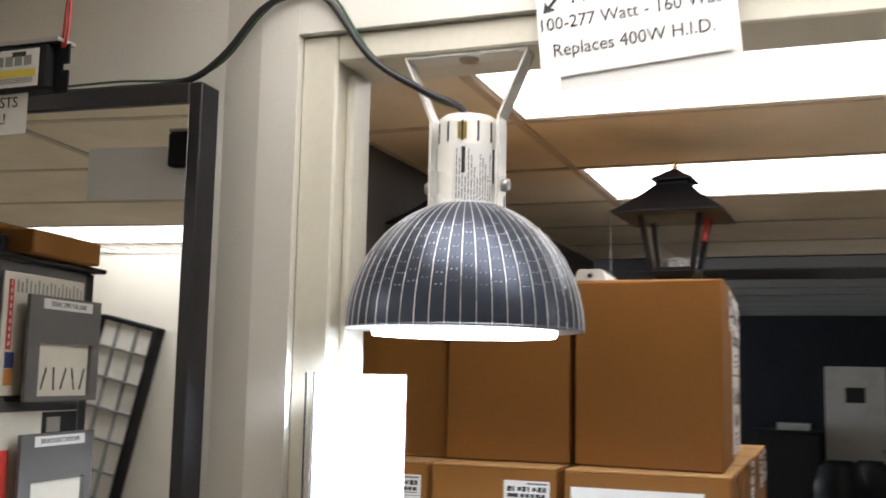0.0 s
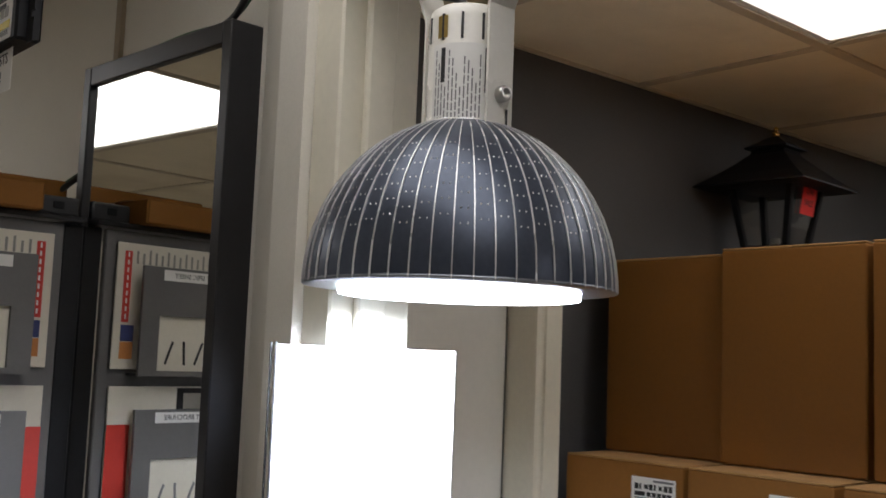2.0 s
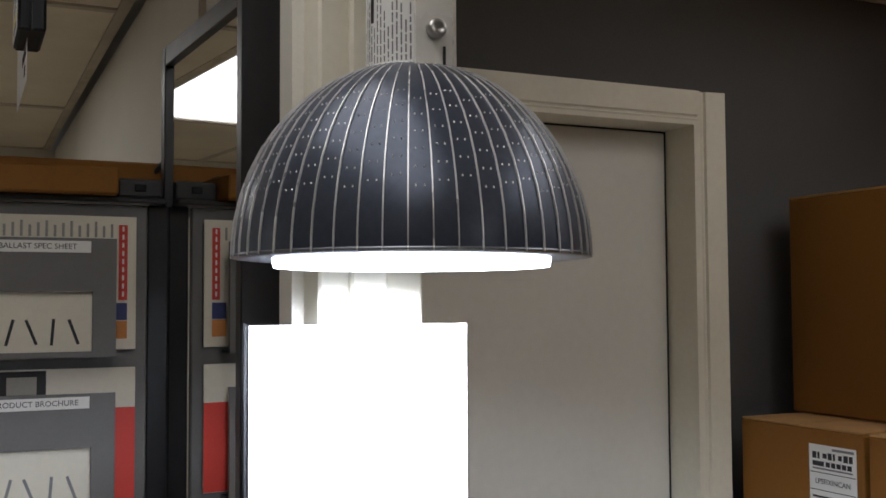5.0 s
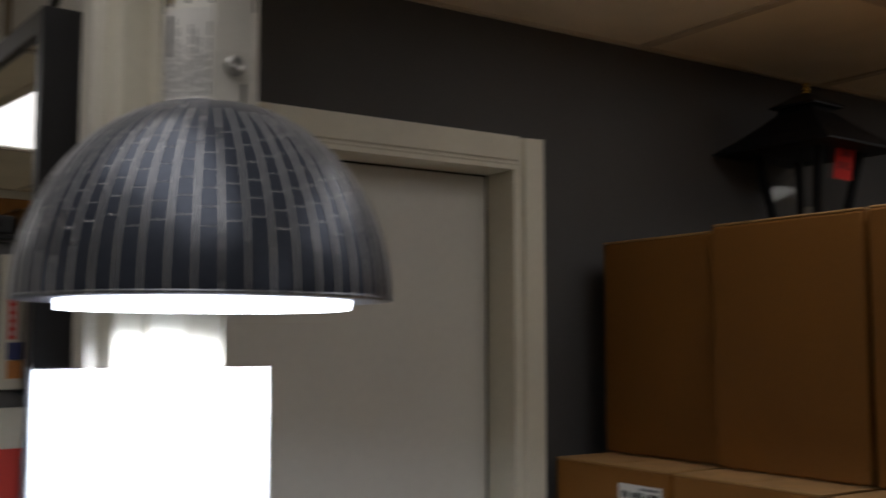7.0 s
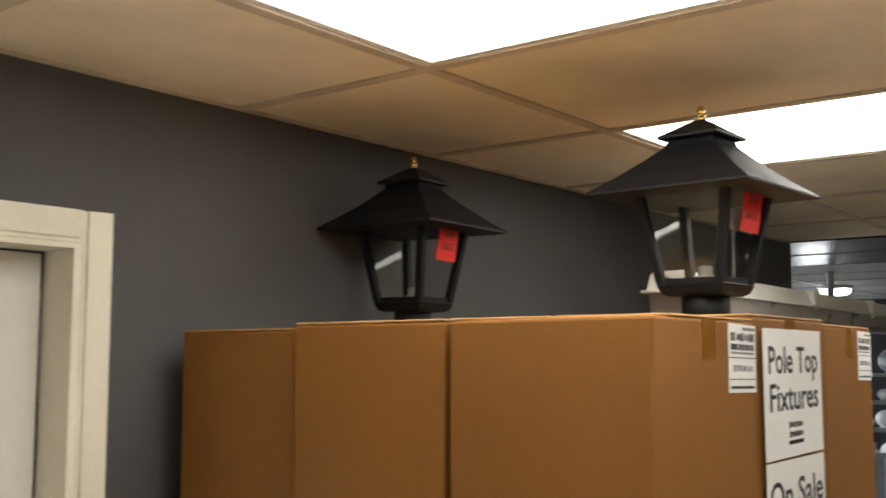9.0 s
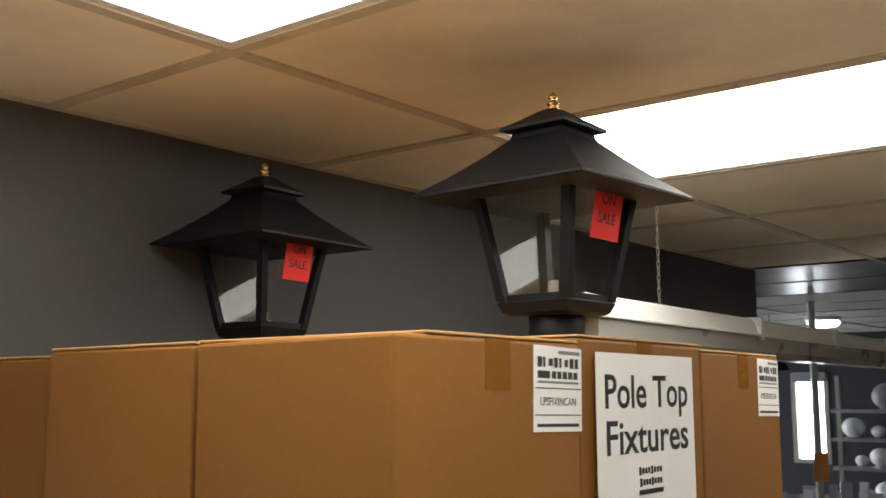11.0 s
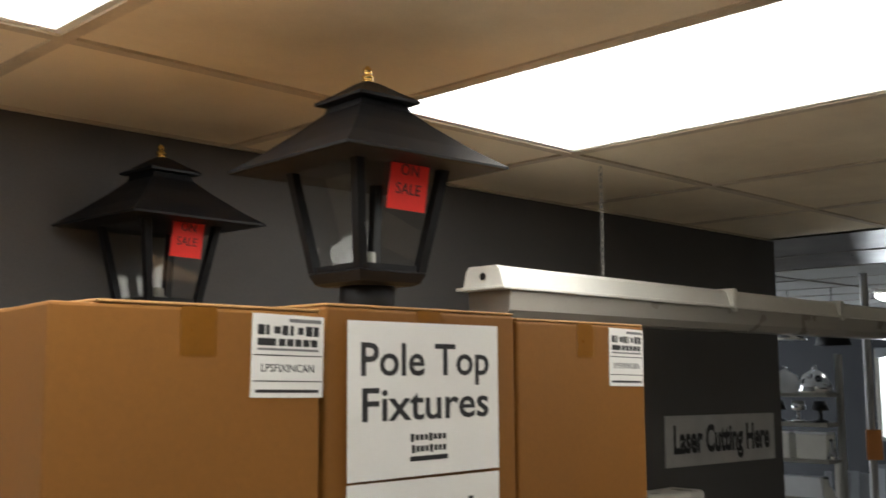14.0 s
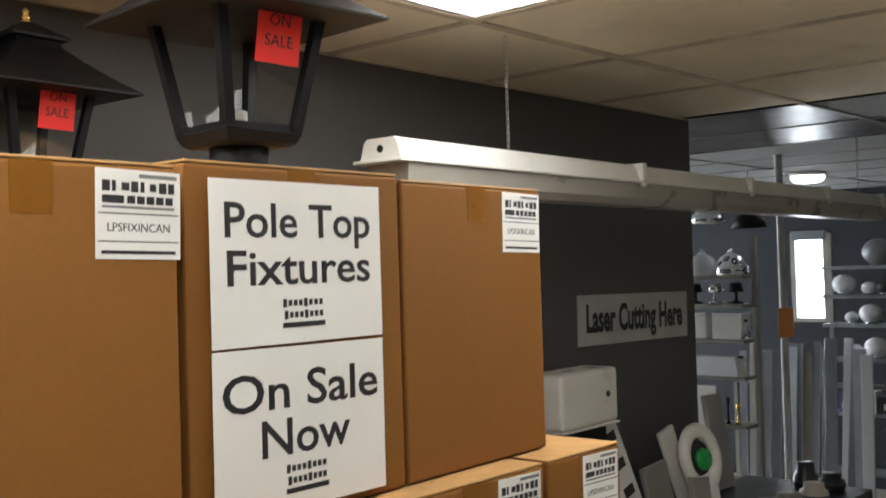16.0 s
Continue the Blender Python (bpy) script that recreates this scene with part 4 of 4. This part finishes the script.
part("lens", lathe([(0, -0.0118), (0.055, -0.0118), (0.05, 0.004), (0, 0.008)], 24), GREENLIT, rg, "green plastic lens", True).matrix_basis = pose(0.028, -0.01, 0)
part("foot", bx(-0.06, 0.06, -0.262, -0.135, -0.03, 0.03, 0.006), WHITE_PLASTIC, rg)
for x, y, r, h, mt in ((3.52, -0.30, 0.045, 0.12, BLACK_PLASTIC), (3.30, -0.33, 0.06, 0.05, DRAB), (3.42, -0.37, 0.05, 0.07, GREY_PLASTIC), (3.66, -0.34, 0.05, 0.06, BLACK_PLASTIC), (3.12, -0.34, 0.07, 0.06, DRAB)):
    t = thing("socket_part", pose(x, y, BT), "small cylindrical fixture part on the bench", "part", "loose parts on the bench")
    part("body", lathe([(r * 0.9, 0.0005), (r, 0.006), (r, h * 0.6), (r * 0.75, h * 0.7), (r * 0.7, h), (0, h)], 20), mt, t, "", True)
    part("collar", lathe([(r * 1.01, h * 0.3), (r * 1.08, h * 0.32), (r * 1.08, h * 0.4), (r * 1.01, h * 0.42)], 20, cap=False), BLACK_METAL, t, "", True)

# ---- far showroom ----
pl = thing("steel_pole", pose(5.0, 0.40, 0), "slim grey pole with an orange card", "pole")
part("shaft", lathe([(0.026, 0.0), (0.020, 0.012), (0.020, CEIL - 0.015), (0.026, CEIL - 0.002)], 16), mat("dull_pole", (0.40, 0.40, 0.40), 0.5), pl, "", True)
part("card", bx(-0.03, 0.045, -0.028, -0.025, 1.43, 1.58), ORANGE, pl, "orange card")
pl.matrix_basis = pose(5.0, 0.40, 0, 0, 0, -60)

win = thing("window_1", pose(8.2, 1.545, 1.68), "narrow bright window in the dark far wall", "window", kind="structure")
part("pane", bx(0.05, 0.056, -0.118, 0.118, -0.338, 0.338), DAY, win, "bright daylight pane")
for s in (-1, 1):
    part("window_frame", bx(-0.012, 0.04, s * 0.135 - 0.02, s * 0.135 + 0.02, -0.37, 0.37), DRAB, win)
    part("window_frame", bx(-0.0118, 0.04, -0.115, 0.115, s * 0.354 - 0.016, s * 0.354 + 0.016), DRAB, win)
part("valance", bx(-0.03, -0.013, -0.14, 0.14, 0.30, 0.38, 0.004), GREYSHEET, win)
# out-of-view window, made up so daylight reaches the far showroom
fill_win = thing("window_2", pose(6.25, 5.42, 1.35), "unseen wide window added to light the far showroom", "window", kind="structure")
part("pane", bx(-1.62, 1.62, 0.03, 0.036, -0.82, 0.82), DAY, fill_win, "bright daylight pane")
for k in range(4):
    x = -1.63 + k * 1.0867
    part("mullion", bx(x - 0.02, x + 0.02, -0.03, 0.02, -0.85, 0.85), ALU, fill_win)


def shelf_unit(m, w, levels, label, mt):
    t = thing("shelf_unit", m, label, "shelf", "display shelves of the far showroom")
    for s in (-1, 1):
        part("upright", bx(s * w / 2 - 0.015, s * w / 2 + 0.015, -0.02, 0.02, 0, levels[-1] + 0.25), DRAB, t)
    for z in levels:
        part("board", bx(-w / 2, w / 2, -0.19, -0.021, z - 0.012, z + 0.012, 0.002), mt, t)
    return t


U1 = pose(6.0, 1.32, 0, 0, 0, -90)
shelf_unit(U1, 0.62, (0.45, 0.80, 1.10, 1.33, 1.55, 1.73), "loaded steel display shelves with lamps", DRAB)


def goods(name, x, y, z, prof, mt, label, cat, grp, extra=None):
    t = thing(name, pose(x, y, z), label, cat, grp)
    part("body", lathe(prof, 24), mt, t, "", True)
    if extra:
        part(extra[0], lathe(extra[1], 20), extra[2], t, "", True)
    return t


def globe(r, fl=0.9):
    return [(r * 0.45, 0.0005), (r * 0.5, 0.004), *[(r * math.sin(a), r * (1 - math.cos(a)) * fl + 0.004) for a in [0.55 + 0.32 * q for q in range(8)]], (0.004, 2 * r * fl + 0.003)]


for y in (1.10, 1.30, 1.50):
    goods("dome_shade", 5.86, y, 1.743, [(0.10, 0.0005), (0.105, 0.004), (0.10, 0.05), (0.07, 0.11), (0.02, 0.14), (0, 0.142)], CHROME if y < 1.2 else MILK, "glossy dome lamp shade on the shelf", "lamp shade", "shades on the shelves", ("knob", [(0.012, 0.142), (0.016, 0.15), (0.01, 0.165), (0, 0.168)], CHROME))
for k, y in enumerate((1.08, 1.22, 1.36, 1.52)):
    goods("table_lamp", 5.87, y, 1.563, [(0.045, 0.0005), (0.05, 0.01), (0.012, 0.02), (0.012, 0.07), (0.05, 0.075), (0.035, 0.13), (0, 0.131)], CHROME if k % 2 else BLACK_METAL, "small chrome lamp on the shelf", "lamp", "lamps on the shelves")
for y, w in ((1.12, 0.10), (1.42, 0.16)):
    t = thing("boxed_fixture", pose(5.87, y, 1.343), "pale boxed fixture on the shelf", "box", "boxes on the shelves")
    part("body", bx(-0.06, 0.06, -w, w, 0, 0.15, 0.006), WHITE_PLASTIC, t)
    part("lid", bx(-0.063, 0.063, -w - 0.003, w + 0.003, 0.1502, 0.165, 0.003), MILK, t)
t = thing("boxed_fixture", pose(5.87, 1.25, 1.113), "long pale moulded fixture on the shelf", "box", "boxes on the shelves")
part("body", loft([[(-0.07, -0.2, 0.0005), (0.06, -0.2, 0.0005), (0.06, 0.2, 0.0005), (-0.07, 0.2, 0.0005)], [(-0.05, -0.17, 0.12), (0.05, -0.17, 0.12), (0.05, 0.17, 0.12), (-0.05, 0.17, 0.12)]]), MILK, t)
for k in range(7):
    goods("spindle", 5.85, 1.08 + 0.07 * k, 0.813, [(0.02, 0.0005), (0.008, 0.02), (0.006, 0.08 + 0.03 * (k % 3)), (0.016, 0.12 + 0.03 * (k % 3)), (0, 0.14 + 0.03 * (k % 3))], BLACK_METAL if k % 2 else BRASS, "slim turned lamp part on the shelf", "lamp part", "parts on the shelves")
t = thing("white_panel", pose(5.80, 1.30, 0, 0, -3, 0), "tall white sheet standing before the shelves", "panel")
part("sheet", bx(-0.008, 0.008, -0.13, 0.13, 0.0005, 1.06, 0.002), PAPER, t)

for k, (y, z, r) in enumerate(((1.02, 1.343, 0.05), (1.58, 1.563, 0.06), (1.06, 1.113, 0.05), (1.56, 1.113, 0.045))):
    goods("reflector_shade", 5.86, y, z, [(r, 0.0005), (r * 1.02, 0.006), (r * 0.8, r * 0.9), (r * 0.35, r * 1.5), (r * 0.3, r * 2.2), (0, r * 2.25)], (CHROME, MILK, WHITE_PLASTIC, CHROME)[k], "bright reflector shade on the shelf", "lamp shade", "shades on the shelves", ("cap", [(r * 0.32, r * 2.25), (r * 0.36, r * 2.3), (r * 0.2, r * 2.5), (0, r * 2.52)], BLACK_METAL))
for k, (y, drop) in enumerate(((1.20, 0.20), (1.48, 0.28), (0.92, 0.24))):
    t = thing("pendant_lamp", pose(5.75, y, CEIL), "dark glossy pendant lamp hung from the ceiling", "pendant lamp", "pendants above the shelves")
    part("cord", tube([(0, 0, 0), (0, 0, -drop)], 0.003, 6, 1), BLACK_PLASTIC, t)
    part("shade", lathe([(0.02, -drop + 0.02), (0.035, -drop), (0.09, -drop - 0.06), (0.105, -drop - 0.11), (0.10, -drop - 0.11), (0.085, -drop - 0.06), (0.0, -drop - 0.01)], 24), CHROME if k == 0 else BLACK_METAL, t, "", True)
    part("bulb", lathe([(0.012, -drop - 0.012), (0.03, -drop - 0.06), (0.03, -drop - 0.085), (0.0, -drop - 0.11)], 16), MILK, t, "", True)

# upright lens sheets and tubes
rng = random.Random(4)
for k in range(19):
    y = 1.34 - k * 0.047
    w, h = rng.uniform(0.02, 0.045), rng.uniform(1.20, 1.32)
    mt = (GREYSHEET, ALU, MILK, GREYSHEET)[k % 4] if k > 11 else (GREYSHEET, GREY_PLASTIC, GREYSHEET, ALU)[k % 4]
    t = thing("lens_sheet", pose(6.45 + rng.uniform(-0.06, 0.08), y, 0, rng.uniform(-1.5, 1.5), 5 + rng.uniform(-1, 1.5), rng.uniform(-8, 8)), "grey plastic lens sheet standing upright", "sheet", "lens sheets standing in a row")
    part("panel", bx(-0.006, 0.006, -w, w, 0.003, h, 0.002), mt, t)
    part("edge", bx(-0.008, -0.0062, -w, -w + 0.006, 0.003, h), ALU, t)
rail = thing("sheet_rack", pose(6.62, 0.92, 0), "low steel rack holding the lens sheets", "rack")
part("rail", bx(-0.015, 0.015, -0.55, 0.55, 0.98, 1.01, 0.003), DRAB, rail)
for s in (-0.54, 0.54):
    part("leg", bx(-0.015, 0.015, s - 0.015, s + 0.015, 0, 0.979), DRAB, rail)

U2 = pose(7.2, 0.60, 0, 0, 0, -90)
shelf_unit(U2, 0.78, (0.35, 0.75, 1.12, 1.36, 1.56, 1.76), "dark display shelves crowded with globes", ALU)
for lev, zz in enumerate((1.132, 1.372, 1.572)):
    for k in range(4):
        r = rng.uniform(0.045, 0.085)
        goods("glass_globe", 7.09, 0.36 + 0.145 * k + rng.uniform(-0.025, 0.025) + 0.03 * lev, zz, globe(r, 0.85 if 2 * r * 0.85 < 0.18 else 0.6), MILK if k > 1 else BLACK_PLASTIC if k else GREYSHEET, "opal glass globe on the shelf", "globe", "globes on the glass shelves", ("fitter", [(r * 0.5, 0.0003), (r * 0.55, 0.002), (r * 0.55, 0.01), (r * 0.4, 0.012)], CHROME))
goods("glass_globe", 7.09, 0.62, 1.772, globe(0.10), GREYSHEET, "large smoked globe on the top shelf", "globe", "globes on the glass shelves")
goods("glass_globe", 7.09, 0.36, 1.772, globe(0.08), MILK, "white opal globe on the top shelf", "globe", "globes on the glass shelves")
for k in range(5):
    t = thing("parts_box", pose(7.08, 0.28 + 0.14 * k, 0.762), "small product box on the shelf", "box", "boxes on the glass shelves")
    part("body", bx(-0.06, 0.06, -0.055, 0.055, 0, 0.12 + 0.03 * (k % 2), 0.003), (ORANGE, MILK, BLACK_PLASTIC, MILK, NAVY)[k], t)
    part("print", bx(-0.0606, -0.0602, -0.035, 0.035, 0.03, 0.07), (PAPER, INK, PAPER, REDP, PAPER)[k], t)

cl = thing("ceiling_lamp", pose(6.30, 0.77, CEIL), "small lit round lamp on the far ceiling", "ceiling lamp")
part("base", lathe([(0.115, 0.0), (0.115, -0.018), (0.105, -0.022), (0.0, -0.022)], 28), WHITE_METAL, cl, "", True)
part("diffuser", lathe([(0.104, -0.0225), (0.100, -0.045), (0.075, -0.062), (0.0, -0.068)], 28), PANEL, cl, "glowing white dome", True)

# potted plant and chairs, far right
po = thing("potted_plant", pose(6.3, 0.02, 0), "dark leafy potted plant on the floor", "plant")
part("pot", lathe([(0.11, 0.0), (0.12, 0.01), (0.15, 0.26), (0.16, 0.28), (0.14, 0.28), (0.13, 0.25), (0, 0.25)], 24), BLACK_PLASTIC, po, "", True)
LEAF = mat("dark_leaf", (0.03, 0.05, 0.02), 0.4, vary=0.3, bump=0.01)
lv = bmesh.new()
for k in range(420):
    a, e = rng.uniform(0, 6.283), rng.uniform(-0.3, 1.4)
    rr = rng.uniform(0.06, 0.30)
    base = Vector((rr * math.cos(a) * math.cos(e * 0.6), rr * math.sin(a) * math.cos(e * 0.6), 0.50 + rng.uniform(-0.18, 0.62) * (1 - rr)))
    d = Vector((math.cos(a), math.sin(a), rng.uniform(-0.6, 0.7))).normalized()
    u = d.cross(Vector((0, 0, 1))).normalized() * rng.uniform(0.010, 0.020)
    L = rng.uniform(0.06, 0.12)
    v = [lv.verts.new(p) for p in (base, base + d * L * 0.45 + u, base + d * L + Vector((0, 0, -0.015)), base + d * L * 0.45 - u)]
    lv.faces.new(v)
tagged(part("foliage", lv, LEAF, po), kind="stuff")
part("stem", tube([(0, 0, 0.25), (0.01, 0.0, 0.5), (-0.01, 0.01, 0.85)], 0.012), mat("plant_stem", (0.10, 0.07, 0.04), 0.7), po, "", True)

cb = thing("white_double_door", pose(8.198, -1.60, 0), "pale double doors with small dark panes", "door")
for s in (-1, 1):
    leaf = part("leaf", bx(-0.045, -0.002, s * 0.27 - 0.262, s * 0.27 + 0.262, 0.01, 1.91, 0.003), WHITE_METAL, cb)
    part("pane", bx(-0.0485, -0.0455, s * 0.27 - 0.085, s * 0.27 + 0.085, 1.58, 1.72), BLACK_PLASTIC, leaf)
    part("knob", lathe([(0.01, 0), (0.012, 0.02), (0.025, 0.03), (0.02, 0.05), (0, 0.052)], 16), STEEL, leaf, "", True).matrix_basis = pose(-0.046, s * 0.04, 1.15, 0, -90, 0)
dc = thing("dark_cabinet", pose(7.95, -0.72, 0), "dark cabinet with papers on it", "cabinet")
part("body", bx(-0.2, 0.2, -0.30, 0.26, 0.05, 1.30, 0.005), BLACK_PLASTIC, dc)
part("top", bx(-0.22, 0.22, -0.32, 0.28, 1.301, 1.33, 0.004), BLACK_FRAME, dc)
part("plinth", bx(-0.18, 0.18, -0.28, 0.24, 0, 0.0495), BLACK_PLASTIC, dc)
t = thing("paper_stack", pose(7.90, -0.80, 1.3305), "stack of white papers on the dark cabinet", "papers")
part("sheets", bx(-0.11, 0.11, -0.14, 0.14, 0, 0.06, 0.002), PAPER, t)
part("top_sheet", bx(-0.11, 0.11, -0.14, 0.14, 0.0605, 0.061), PAPER, t).matrix_basis = pose(0.01, 0.01, 0, 0, 0, 4)


def office_chair(m):
    t = thing("office_chair", m, "black office chair with a rounded back", "chair", "chairs by the double doors")
    part("backrest", loft([[(x * 0.21, 0.03 * x * x - 0.02 * sgn, z) for x, sgn in ((-w, 0), (0, 0), (w, 0), (w, 1), (0, 1), (-w, 1))] for w, z in ((0.7, 0.55), (1.0, 0.68), (1.0, 0.92), (0.8, 1.06), (0.45, 1.12))]), BLACK_PLASTIC, t, "", True)
    part("seat", bx(-0.23, 0.23, -0.45, 0.02, 0.44, 0.51, 0.03, 3), BLACK_PLASTIC, t)
    part("spine", bx(-0.03, 0.03, 0.03, 0.05, 0.40, 0.70), BLACK_METAL, t)
    part("column", lathe([(0.03, 0.08), (0.03, 0.44)], 12), BLACK_METAL, t)
    for k in range(5):
        part("foot", bx(0.02, 0.28, -0.02, 0.02, 0.03, 0.08, 0.008), BLACK_PLASTIC, t).matrix_basis = pose(0, 0, 0, 0, 0, 72 * k)
    return t


ch1 = office_chair(pose(7.2, -1.18, 0, 0, 0, 90))
copy_thing(ch1, pose(7.35, -1.42, 0, 0, 0, 70))

mir = thing("convex_mirror", pose(6.0, -0.10, CEIL - 0.001), "half-dome convex mirror on the ceiling", "mirror")
part("dome", lathe([(0.24, 0.0), (0.235, -0.03), (0.21, -0.08), (0.16, -0.13), (0.09, -0.16), (0.0, -0.17)], 32), CHROME, mir, "", True)
part("flange", lathe([(0.262, -0.012), (0.262, 0.0), (0.241, 0.0), (0.241, -0.012)], 32, cap=False), WHITE_METAL, mir, "", True)
